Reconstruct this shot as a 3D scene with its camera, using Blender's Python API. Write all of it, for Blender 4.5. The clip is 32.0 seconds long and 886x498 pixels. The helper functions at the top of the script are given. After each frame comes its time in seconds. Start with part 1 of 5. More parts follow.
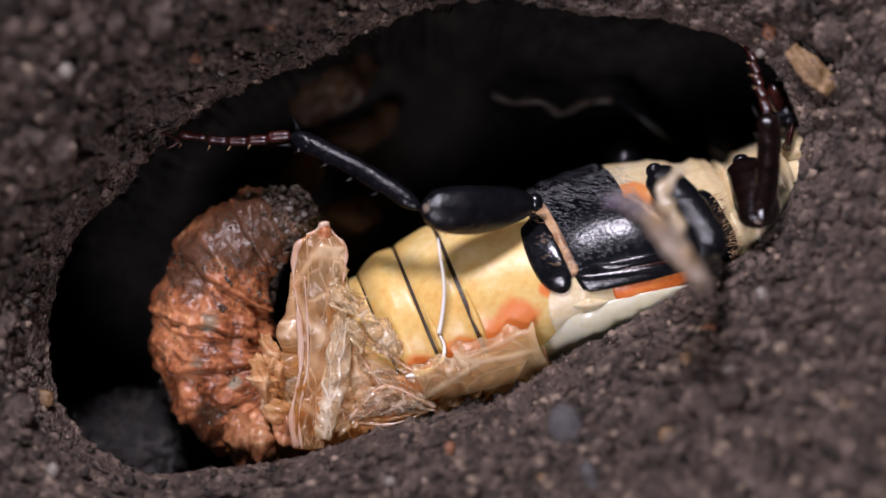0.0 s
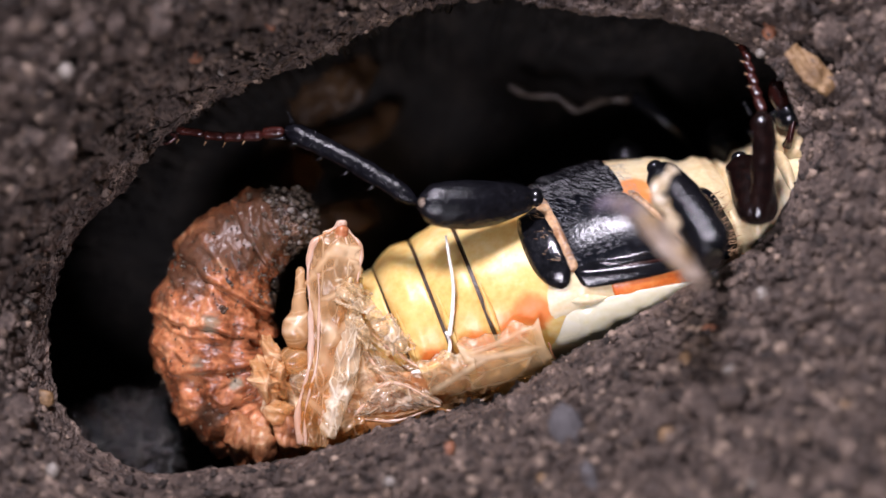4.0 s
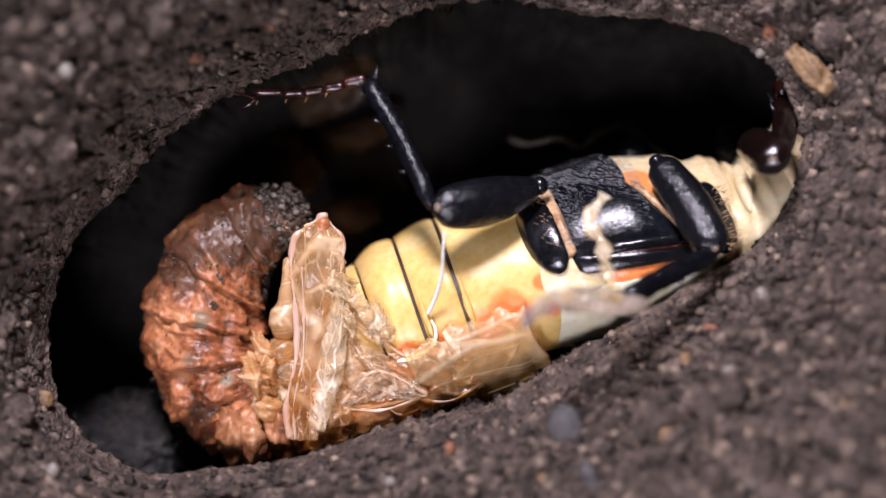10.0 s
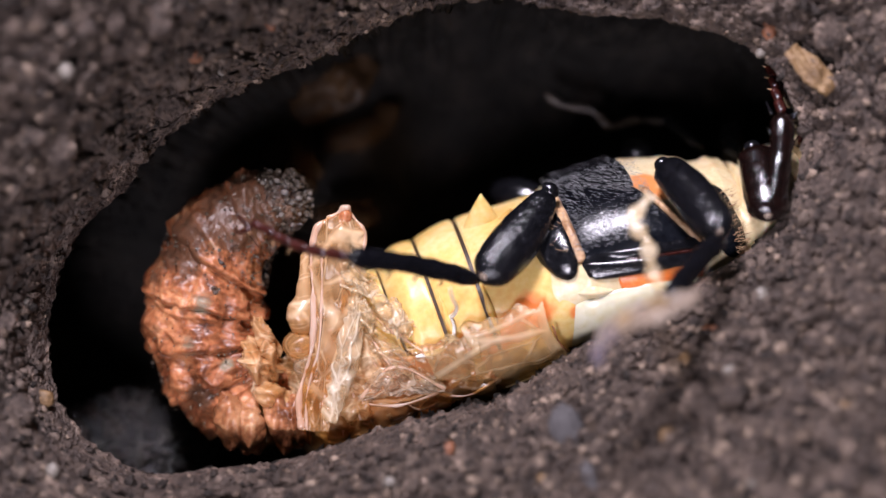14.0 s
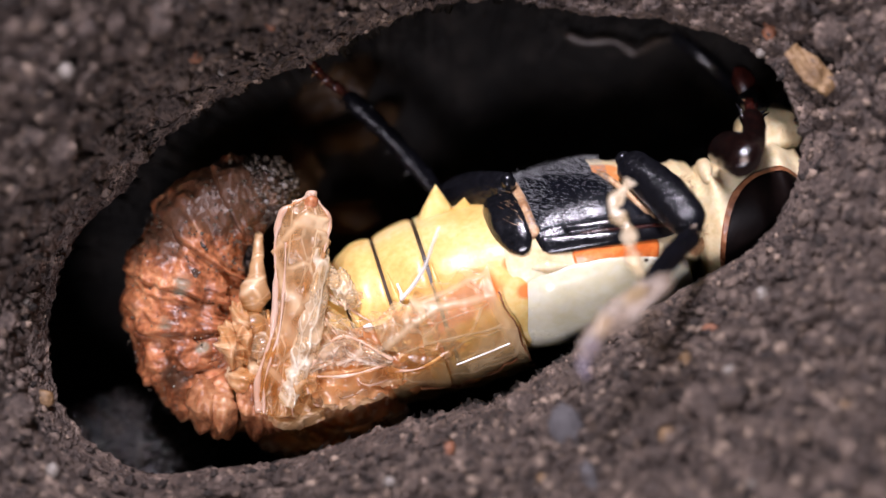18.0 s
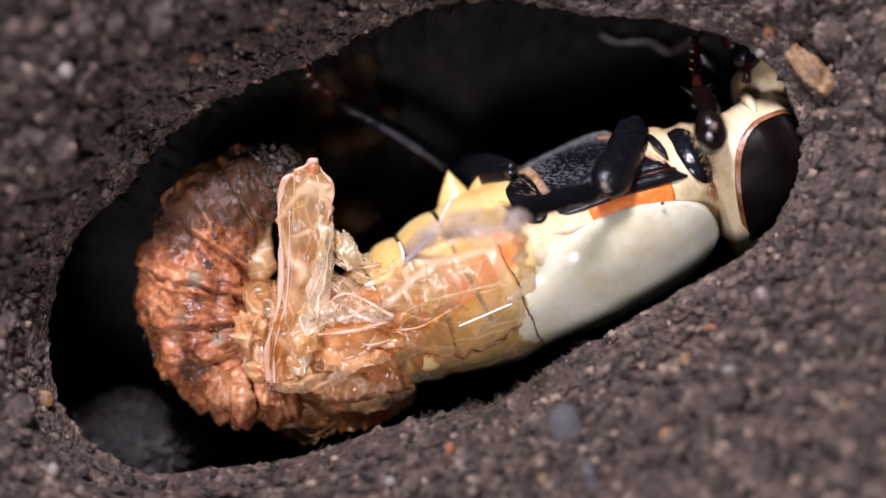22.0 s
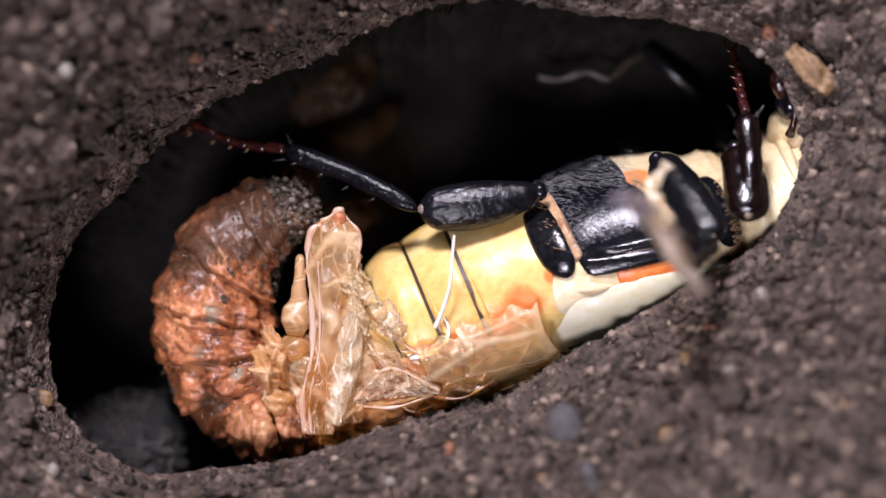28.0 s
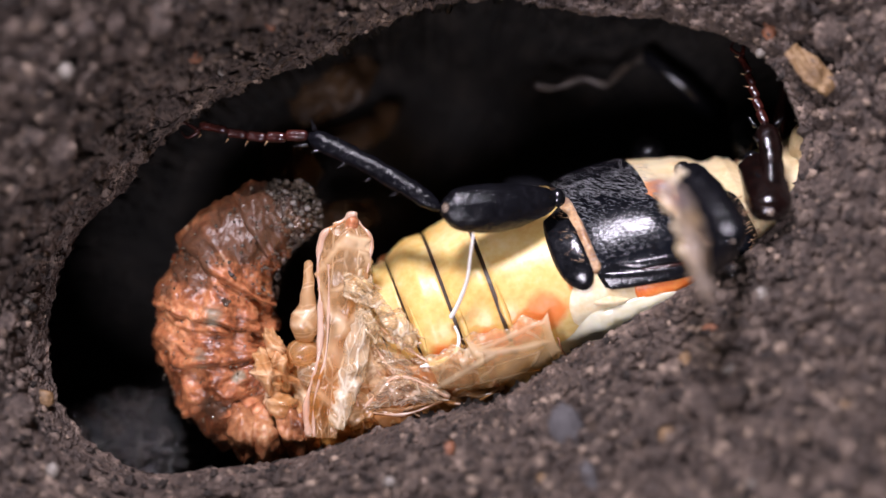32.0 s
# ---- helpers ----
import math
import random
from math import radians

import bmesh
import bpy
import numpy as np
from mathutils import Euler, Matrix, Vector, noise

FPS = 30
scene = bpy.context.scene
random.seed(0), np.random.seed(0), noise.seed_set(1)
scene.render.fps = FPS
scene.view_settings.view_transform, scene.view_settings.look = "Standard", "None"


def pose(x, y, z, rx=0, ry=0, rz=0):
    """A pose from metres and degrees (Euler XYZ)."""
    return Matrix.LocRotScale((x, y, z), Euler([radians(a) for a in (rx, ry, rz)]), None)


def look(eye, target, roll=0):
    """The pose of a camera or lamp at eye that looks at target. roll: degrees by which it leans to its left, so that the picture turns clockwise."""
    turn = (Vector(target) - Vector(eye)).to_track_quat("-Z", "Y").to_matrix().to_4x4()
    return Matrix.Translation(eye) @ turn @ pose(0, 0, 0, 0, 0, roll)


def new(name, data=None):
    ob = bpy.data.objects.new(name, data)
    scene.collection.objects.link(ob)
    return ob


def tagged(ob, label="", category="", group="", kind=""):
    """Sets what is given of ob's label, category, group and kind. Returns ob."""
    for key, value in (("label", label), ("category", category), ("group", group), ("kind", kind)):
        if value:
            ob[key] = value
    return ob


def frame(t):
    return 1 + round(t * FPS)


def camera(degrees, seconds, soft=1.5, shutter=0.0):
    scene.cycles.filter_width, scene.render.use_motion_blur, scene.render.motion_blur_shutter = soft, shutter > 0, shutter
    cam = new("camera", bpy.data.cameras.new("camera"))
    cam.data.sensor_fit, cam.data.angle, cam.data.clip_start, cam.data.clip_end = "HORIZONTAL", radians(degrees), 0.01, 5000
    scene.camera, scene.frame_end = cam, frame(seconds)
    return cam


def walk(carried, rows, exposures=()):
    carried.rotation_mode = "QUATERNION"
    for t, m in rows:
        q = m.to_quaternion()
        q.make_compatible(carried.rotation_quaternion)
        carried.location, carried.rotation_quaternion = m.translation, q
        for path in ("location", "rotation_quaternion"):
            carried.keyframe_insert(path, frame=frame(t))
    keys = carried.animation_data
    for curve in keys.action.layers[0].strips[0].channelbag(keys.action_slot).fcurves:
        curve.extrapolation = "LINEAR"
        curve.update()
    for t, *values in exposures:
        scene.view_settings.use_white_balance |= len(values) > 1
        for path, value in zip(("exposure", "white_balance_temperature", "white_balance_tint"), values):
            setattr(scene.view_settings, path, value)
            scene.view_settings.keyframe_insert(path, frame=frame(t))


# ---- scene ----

# One plan for the whole place: its grid has 16 units to the millimetre, u to the east, v to the south,
# drawn at the height of the soil's surface (z = 0). The camera hangs straight over its middle.
EYE = 0.26
HALF_U, HALF_V = 784.0, 441.0
GRID = 0.001 / 16
U = 0.000065          # the unit used on the animal's own parts, in metres

cam = camera(2 * math.degrees(math.atan(HALF_U * GRID / EYE)), 32.0, soft=1.5)
cam.data.dof.use_dof = True
cam.data.dof.focus_distance = EYE + 0.0055
cam.data.dof.aperture_fstop = 7.0
walk(cam, [(0.0, pose(0, 0, EYE)), (32.0, pose(0, 0, EYE))], [(0.0, -0.55), (0.3, 0.0), (32.0, 0.0)])


def at(u, v, z=0.0):
    """The place at height z that lies on the camera's line to the plan point (u, v)."""
    k = (EYE - z) / EYE * GRID
    return Vector(((u - HALF_U) * k, (HALF_V - v) * k, z))


# ---- world and light ----
world = bpy.data.worlds.new("world")
scene.world = world
world.use_nodes = True
wn = world.node_tree
wn.nodes["Background"].inputs["Color"].default_value = (0.8, 0.88, 1.0, 1)
wn.nodes["Background"].inputs["Strength"].default_value = 0.02


def area_lamp(name, eye, target, watts, size, colour):
    data = bpy.data.lights.new(name, "AREA")
    data.shape, data.size, data.energy, data.color = "DISK", size, watts, colour
    ob = new(name, data)
    ob.matrix_world = look(eye, target)
    return ob


# one broad lamp stands north of the hole; a weaker unseen fill is added south-west of the camera
area_lamp("macro_lamp", (-0.045, 0.23, 0.215), (0.02, -0.02, -0.01), 2.3, 0.075, (1.0, 0.935, 1.10))
area_lamp("fill_lamp", (-0.07, -0.16, 0.31), (0.03, -0.02, -0.01), 1.2, 0.10, (1.0, 0.935, 1.10))


# ---- materials ----
def shader(name, colours, scale=400.0, rough=0.5, bump=0.2, bump_scale=900.0, spec=0.5, sub=0.0, sub_colour=(1, .5, .3),
           detail=6.0, alpha=1.0, trans=0.0, metal=0.0, coat=0.0, depth=0.0004, island=False, through_=0.0, wrinkle=0.0, wrinkle_scale=500.0, crease_tone=0.0, veil=0.0, turned=1.3):
    """A procedural surface: colours blended by noise at two scales, with a fine relief."""
    m = bpy.data.materials.new(name)
    m.use_nodes = True
    n, l = m.node_tree.nodes, m.node_tree.links
    b = n["Principled BSDF"]
    co = n.new("ShaderNodeTexCoord")
    big = n.new("ShaderNodeTexNoise")
    big.inputs["Scale"].default_value, big.inputs["Detail"].default_value = scale, detail
    l.new(co.outputs["Object"], big.inputs["Vector"])
    small = n.new("ShaderNodeTexNoise")
    small.inputs["Scale"].default_value, small.inputs["Detail"].default_value = bump_scale, 4
    l.new(co.outputs["Object"], small.inputs["Vector"])
    mix = n.new("ShaderNodeMath")
    mix.operation = "MULTIPLY_ADD"
    mix.inputs[1].default_value = 0.35
    l.new(small.outputs["Fac"], mix.inputs[0])
    sc = n.new("ShaderNodeMath")
    sc.operation = "MULTIPLY"
    sc.inputs[1].default_value = 0.65
    l.new(big.outputs["Fac"], sc.inputs[0])
    l.new(sc.outputs[0], mix.inputs[2])
    ramp = n.new("ShaderNodeValToRGB")
    el = ramp.color_ramp.elements
    for i, c in enumerate(colours):
        p = 0.32 + 0.36 * i / max(1, len(colours) - 1)
        e = el[i] if i < 2 else el.new(p)
        e.position, e.color = p, (*c, 1)
    source = mix.outputs[0]
    if island:
        geo = n.new("ShaderNodeNewGeometry")
        add = n.new("ShaderNodeMath")
        add.operation = "MULTIPLY_ADD"
        add.inputs[1].default_value = 0.5
        l.new(geo.outputs["Random Per Island"], add.inputs[0])
        half = n.new("ShaderNodeMath")
        half.operation = "MULTIPLY_ADD"
        half.inputs[1].default_value, half.inputs[2].default_value = 0.5, 0.0
        l.new(mix.outputs[0], half.inputs[0])
        l.new(half.outputs[0], add.inputs[2])
        source = add.outputs[0]
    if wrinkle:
        # sharp creases; the colour is paler on their ridges and darker between them
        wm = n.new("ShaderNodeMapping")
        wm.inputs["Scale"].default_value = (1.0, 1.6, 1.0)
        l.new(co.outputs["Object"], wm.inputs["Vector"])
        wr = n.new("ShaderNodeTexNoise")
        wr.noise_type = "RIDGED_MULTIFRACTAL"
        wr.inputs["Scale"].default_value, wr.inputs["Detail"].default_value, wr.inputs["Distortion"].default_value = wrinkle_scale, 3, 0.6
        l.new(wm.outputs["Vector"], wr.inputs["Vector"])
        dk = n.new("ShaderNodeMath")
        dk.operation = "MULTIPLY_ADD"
        dk.inputs[1].default_value = crease_tone
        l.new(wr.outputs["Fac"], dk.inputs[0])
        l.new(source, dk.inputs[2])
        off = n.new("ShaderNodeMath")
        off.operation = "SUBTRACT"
        off.inputs[1].default_value = crease_tone * 0.45
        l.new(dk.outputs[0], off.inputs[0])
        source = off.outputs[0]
        wb = n.new("ShaderNodeBump")
        wb.inputs["Strength"].default_value, wb.inputs["Distance"].default_value = wrinkle, 0.0003
        l.new(wr.outputs["Fac"], wb.inputs["Height"])
    l.new(source, ramp.inputs["Fac"])
    l.new(ramp.outputs["Color"], b.inputs["Base Color"])
    bp = n.new("ShaderNodeBump")
    bp.inputs["Strength"].default_value, bp.inputs["Distance"].default_value = bump, depth
    l.new(small.outputs["Fac"], bp.inputs["Height"])
    l.new(bp.outputs["Normal"], b.inputs["Normal"])
    if wrinkle:
        l.new(wb.outputs["Normal"], bp.inputs["Normal"])
    rr = n.new("ShaderNodeMapRange")
    rr.inputs["To Min"].default_value, rr.inputs["To Max"].default_value = max(0.03, rough - 0.12), min(1, rough + 0.12)
    l.new(big.outputs["Fac"], rr.inputs["Value"])
    l.new(rr.outputs["Result"], b.inputs["Roughness"])
    b.inputs["Specular IOR Level"].default_value = spec
    b.inputs["Metallic"].default_value = metal
    b.inputs["Alpha"].default_value = alpha
    b.inputs["Transmission Weight"].default_value = trans
    b.inputs["Coat Weight"].default_value = coat
    b.inputs["Coat Roughness"].default_value = 0.12
    if veil:
        # the film is denser and paler along thin creases
        lines = None
        for k, f in enumerate((0.55, 1.2)):
            vn = n.new("ShaderNodeTexVoronoi")
            vn.feature = "DISTANCE_TO_EDGE"
            vn.inputs["Scale"].default_value = wrinkle_scale * f
            vm = n.new("ShaderNodeMapping")
            vm.inputs["Scale"].default_value = (0.32, 1.0, 0.8)
            vm.inputs["Rotation"].default_value = (0.2, 0.1, 0.12 + turned * k)
            l.new(co.outputs["Object"], vm.inputs["Vector"])
            l.new(vm.outputs["Vector"], vn.inputs["Vector"])
            vr = n.new("ShaderNodeMapRange")
            vr.inputs["From Min"].default_value, vr.inputs["From Max"].default_value = 0.0, 0.09 - 0.03 * k
            vr.inputs["To Min"].default_value, vr.inputs["To Max"].default_value = 0.9 - 0.3 * k, 0.0
            l.new(vn.outputs["Distance"], vr.inputs["Value"])
            if lines is None:
                lines = vr.outputs["Result"]
            else:
                top = n.new("ShaderNodeMath")
                top.operation = "MAXIMUM"
                l.new(lines, top.inputs[0])
                l.new(vr.outputs["Result"], top.inputs[1])
                lines = top.outputs[0]
        va = n.new("ShaderNodeMath")
        va.operation = "MULTIPLY_ADD"
        va.inputs[1].default_value, va.inputs[2].default_value = veil, alpha
        l.new(lines, va.inputs[0])
        l.new(va.outputs[0], b.inputs["Alpha"])
        pale = n.new("ShaderNodeMix")
        pale.data_type = "RGBA"
        half_lines = n.new("ShaderNodeMath")
        half_lines.operation = "MULTIPLY"
        half_lines.inputs[1].default_value = veil
        l.new(lines, half_lines.inputs[0])
        l.new(half_lines.outputs[0], pale.inputs["Factor"])
        l.new(ramp.outputs["Color"], pale.inputs["A"])
        pale.inputs["B"].default_value = (.88, .74, .58, 1)
        l.new(pale.outputs["Result"], b.inputs["Base Color"])
        vb = n.new("ShaderNodeBump")
        vb.inputs["Strength"].default_value, vb.inputs["Distance"].default_value = 0.5, 0.0001
        l.new(lines, vb.inputs["Height"])
        l.new(vb.outputs["Normal"], wb.inputs["Normal"])
    if through_:
        tr = n.new("ShaderNodeBsdfTranslucent")
        l.new(ramp.outputs["Color"], tr.inputs["Color"])
        mx = n.new("ShaderNodeMixShader")
        mx.inputs[0].default_value = through_
        thin = n.new("ShaderNodeBsdfTransparent")
        part_through = n.new("ShaderNodeMixShader")
        part_through.inputs[0].default_value = alpha
        l.new(thin.outputs[0], part_through.inputs[1])
        l.new(tr.outputs[0], part_through.inputs[2])
        l.new(b.outputs[0], mx.inputs[1])
        l.new(part_through.outputs[0], mx.inputs[2])
        l.new(mx.outputs[0], n["Material Output"].inputs["Surface"])
    if sub:
        b.inputs["Subsurface Weight"].default_value = sub
        b.inputs["Subsurface Radius"].default_value = sub_colour
        b.inputs["Subsurface Scale"].default_value = 0.0012
    return m


def film(name, tint, body, pale, density, veil, scale, rough=0.14, wrinkle=0.5, through_=0.4):
    """A thin clear skin: it tints what lies behind it, is denser and paler along its creases, and shines."""
    m = bpy.data.materials.new(name)
    m.use_nodes = True
    n, l = m.node_tree.nodes, m.node_tree.links
    b = n["Principled BSDF"]
    co = n.new("ShaderNodeTexCoord")

    def maths(op, p, q, r=None):
        k = n.new("ShaderNodeMath")
        k.operation = op
        for i, v in enumerate((p, q, r)):
            if v is None:
                continue
            if isinstance(v, (int, float)):
                k.inputs[i].default_value = v
            else:
                l.new(v, k.inputs[i])
        return k.outputs[0]

    def cloud(size, kind="FBM"):
        k = n.new("ShaderNodeTexNoise")
        k.noise_type = kind
        k.inputs["Scale"].default_value, k.inputs["Detail"].default_value, k.inputs["Distortion"].default_value = size, 3, 0.5
        l.new(co.outputs["Object"], k.inputs["Vector"])
        return k.outputs["Fac"]

    lines = None
    for k, (f, width, turn) in enumerate(((0.45, 0.05, 0.2), (0.9, 0.045, 1.4), (1.7, 0.05, 0.7))):
        mp = n.new("ShaderNodeMapping")
        mp.inputs["Scale"].default_value = (0.35, 1.0, 0.8)
        mp.inputs["Rotation"].default_value = (0.2, 0.1, turn)
        l.new(co.outputs["Object"], mp.inputs["Vector"])
        vn = n.new("ShaderNodeTexVoronoi")
        vn.feature = "DISTANCE_TO_EDGE"
        vn.inputs["Scale"].default_value = scale * f
        l.new(mp.outputs["Vector"], vn.inputs["Vector"])
        edge = n.new("ShaderNodeMapRange")
        edge.interpolation_type = "SMOOTHSTEP"
        edge.inputs["From Max"].default_value = width
        edge.inputs["To Min"].default_value, edge.inputs["To Max"].default_value = 1.0 - 0.25 * k, 0.0
        l.new(vn.outputs["Distance"], edge.inputs["Value"])
        here = maths("MULTIPLY", edge.outputs["Result"], cloud(scale * 0.4 + 30 * k))
        lines = here if lines is None else maths("MAXIMUM", lines, here)
    big = cloud(scale * 0.5)
    folds_ = cloud(scale * 0.8, "RIDGED_MULTIFRACTAL")
    amount = maths("MULTIPLY_ADD", lines, veil, maths("MULTIPLY_ADD", big, 0.6, density - 0.3))
    amount = maths("MINIMUM", maths("MAXIMUM", amount, 0.03), 0.95)
    colour = n.new("ShaderNodeMix")
    colour.data_type = "RGBA"
    l.new(maths("MULTIPLY_ADD", lines, 0.8, maths("MULTIPLY_ADD", big, 1.6, -0.6)), colour.inputs["Factor"])
    colour.inputs["A"].default_value, colour.inputs["B"].default_value = (*body, 1), (*pale, 1)
    l.new(colour.outputs["Result"], b.inputs["Base Color"])
    b.inputs["Roughness"].default_value = rough + 0.08
    b.inputs["Specular IOR Level"].default_value = 0.35
    bump = n.new("ShaderNodeBump")
    bump.inputs["Strength"].default_value, bump.inputs["Distance"].default_value = wrinkle, 0.0004
    l.new(maths("ADD", maths("MULTIPLY_ADD", lines, 0.5, folds_), maths("MULTIPLY", cloud(scale * 3, "RIDGED_MULTIFRACTAL"), 0.35)), bump.inputs["Height"])
    clear = n.new("ShaderNodeBsdfTransparent")
    clear.inputs["Color"].default_value = (*tint, 1)
    glow = n.new("ShaderNodeBsdfTranslucent")
    l.new(colour.outputs["Result"], glow.inputs["Color"])
    shine = n.new("ShaderNodeBsdfGlossy")
    shine.inputs["Roughness"].default_value = rough
    for k in (b, glow, shine):
        l.new(bump.outputs["Normal"], k.inputs["Normal"])

    def blend(fac, p, q):
        k = n.new("ShaderNodeMixShader")
        if isinstance(fac, (int, float)):
            k.inputs[0].default_value = fac
        else:
            l.new(fac, k.inputs[0])
        l.new(p.outputs[0], k.inputs[1])
        l.new(q.outputs[0], k.inputs[2])
        return k

    fr = n.new("ShaderNodeFresnel")
    fr.inputs["IOR"].default_value = 1.5
    l.new(bump.outputs["Normal"], fr.inputs["Normal"])
    skin = blend(amount, clear, blend(through_, b, glow))
    l.new(blend(maths("MULTIPLY", fr.outputs[0], 0.45), skin, shine).outputs[0], n["Material Output"].inputs["Surface"])
    return m


SOIL = shader("soil", [(.010, .0068, .0053), (.050, .034, .0265), (.098, .069, .053), (.27, .195, .15)], 420, 0.62, 1.0, 1700, spec=0.4, depth=0.0013)
CRUMB = shader("soil_crumb", [(.016, .011, .008), (.044, .031, .024), (.10, .068, .048), (.26, .19, .14)], 500, 0.7, 1.0, 2600, spec=0.35, island=True, depth=0.0006)
AGGREGATE = shader("soil_aggregate", [(.020, .0135, .010), (.050, .035, .027), (.074, .052, .040), (.125, .091, .070)], 420, 0.66, 1.0, 2000, spec=0.35, island=True, depth=0.0008)
# compacted soil lining, with the chamber's shade put into its near-black colour
SHADED_LINING = shader("shaded_chamber_lining", [(.0024, .002, .0018), (.0068, .0058, .005), (.018, .0145, .012)], 300, 0.6, 1.0, 1300, spec=0.16, depth=0.0012)
CHITIN = shader("black_chitin", [(.0025, .0025, .003), (.007, .007, .009)], 1400, 0.17, 0.4, 2600, spec=0.5, coat=0.1, depth=0.00016)
CHITIN_HAIRY = shader("black_sternum", [(.002, .002, .003), (.006, .007, .010)], 900, 0.2, 0.28, 2600, spec=0.34, depth=0.0002)
LEG_CHITIN = shader("punctured_black_chitin", [(.002, .002, .0025), (.006, .006, .008)], 1400, 0.2, 0.9, 2100, spec=0.42, depth=0.0002)
RED = shader("red_brown_chitin", [(.006, .002, .002), (.045, .008, .005)], 700, 0.22, 0.5, 2500, spec=0.6, depth=0.00015)
CREAM = shader("cream_cuticle", [(.47, .34, .17), (.60, .48, .28), (.66, .57, .40)], 220, 0.34, 0.3, 1500, spec=0.4, sub=0.2, depth=0.00016)
YELLOW = shader("yellow_abdomen", [(.54, .31, .085), (.60, .41, .14), (.65, .505, .25)], 150, 0.36, 0.25, 1200, spec=0.35, sub=0.3, depth=0.00018)
ORANGE = shader("orange_cuticle", [(.52, .09, .015), (.66, .16, .03), (.72, .27, .07)], 400, 0.32, 0.3, 2200, sub=0.15, depth=0.00014)
TAN = shader("tan_membrane", [(.22, .11, .05), (.44, .27, .14), (.58, .42, .26)], 600, 0.4, 0.5, 2400, sub=0.1, depth=0.0002, wrinkle=0.5, wrinkle_scale=700.0, crease_tone=0.2)
PEARL = shader("white_wing_case", [(.48, .43, .27), (.55, .52, .385), (.61, .59, .50)], 90, 0.27, 0.16, 700, spec=0.45, sub=0.5, sub_colour=(1, .8, .45), depth=0.0001, coat=0.15)
DARKGAP = shader("dark_groove", [(.015, .008, .004), (.04, .02, .008)], 600, 0.5, 0.2, 2400)
HUSK = shader("larval_skin", [(.10, .030, .012), (.28, .098, .040), (.44, .185, .083), (.57, .355, .20)], 240, 0.32, 0.45, 1700, spec=0.34, sub=0.3, depth=0.0004, wrinkle=0.35, wrinkle_scale=420.0, crease_tone=0.16)
HUSK_DARK = shader("soiled_larval_skin", [(.02, .012, .008), (.055, .030, .018), (.14, .075, .042)], 300, 0.22, 1.0, 2200, spec=0.7, depth=0.0008)
AMBER = film("amber_membrane", (1.0, .83, .56), (.74, .41, .16), (.93, .75, .50), 0.46, 0.55, 300, 0.26)
CLEAR = film("clear_membrane", (1.0, .93, .78), (.80, .61, .36), (.95, .87, .72), 0.28, 0.65, 480, 0.16, 0.8)
THICK = shader("thick_amber_skin", [(.42, .14, .045), (.62, .29, .11), (.76, .47, .25)], 200, 0.2, 0.25, 900, spec=0.7, depth=0.0003, alpha=0.8, through_=0.3, detail=3, wrinkle=0.6, wrinkle_scale=260.0, crease_tone=0.16)
SHIN = shader("rough_black_chitin", [(.0015, .0015, .002), (.005, .005, .007)], 1500, 0.22, 0.8, 1700, spec=0.16, depth=0.0002)
CUFF = film("thin_amber_sheet", (1.0, .92, .70), (.80, .56, .28), (.94, .82, .60), 0.22, 0.5, 210, 0.26, 0.5)
FLAP = film("amber_flap", (.98, .79, .48), (.54, .28, .10), (.90, .71, .46), 0.28, 0.6, 330, 0.26, 0.6)
HEM = film("pale_folded_skin", (1.0, .85, .66), (.76, .50, .34), (.92, .78, .66), 0.66, 0.2, 400, 0.2, 0.3)
DARK_PATCH = shader("dark_patch", [(.002, .0014, .0014), (.006, .0034, .0028)], 300, 0.4, 0.2, 2500, spec=0.06, depth=0.0001)
BROWN_HEM = shader("brown_torn_edge", [(.05, .018, .008), (.16, .06, .025), (.34, .15, .07)], 320, 0.3, 0.4, 1500)
PALE = shader("pale_leg_skin", [(.34, .25, .18), (.54, .44, .36), (.70, .62, .55)], 380, 0.28, 0.5, 1500, depth=0.0003, alpha=0.5, through_=.25, wrinkle=0.5, wrinkle_scale=420.0, crease_tone=0.25)
WHITE = shader("white_thread", [(.78, .74, .66), (.86, .83, .78)], 800, 0.35, 0.2, 2400)
SCRAP = shader("brown_skin_scrap", [(.018, .009, .004), (.045, .024, .011), (.085, .048, .022)], 240, 0.5, 0.3, 900, spec=0.2, depth=0.0004, alpha=.7, through_=.2)
# wet glossy soil; its near-black colour also carries the chamber's shade
SHADED_WET_SOIL = shader("shaded_wet_soil", [(.003, .0024, .002), (.010, .0075, .006), (.034, .024, .018)], 420, 0.28, 1.0, 1600, spec=0.6, depth=0.001)
QUARTZ = shader("pale_grain", [(.10, .085, .07), (.21, .18, .15)], 900, 0.45, 0.5, 2500)
CHESTNUT = shader("chestnut_chitin", [(.002, .0013, .0013), (.008, .0026, .002)], 900, 0.14, 0.5, 2600, spec=0.6, coat=0.2, depth=0.00016)
RUST = shader("orange_grain", [(.10, .036, .016), (.22, .08, .032)], 900, 0.6, 0.7, 2500)
CHIP = shader("wood_chip", [(.07, .038, .015), (.16, .09, .036), (.24, .15, .07)], 350, 0.6, 0.6, 1800)
SLATE = shader("grey_stone", [(.040, .036, .036), (.085, .078, .078)], 500, 0.75, 0.9, 1600, spec=0.2, depth=0.0006)
# pale leg skin again, its deep shade put into the colour
SHADED_SKIN = shader("shaded_leg_skin", [(.013, .009, .006), (.032, .023, .017), (.062, .048, .038)], 380, 0.4, 0.4, 1500, depth=0.0003)
GRAIN = shader("wet_soil_grain", [(.022, .016, .011), (.065, .048, .034), (.19, .155, .115)], 900, 0.2, 0.5, 3000, spec=0.7)
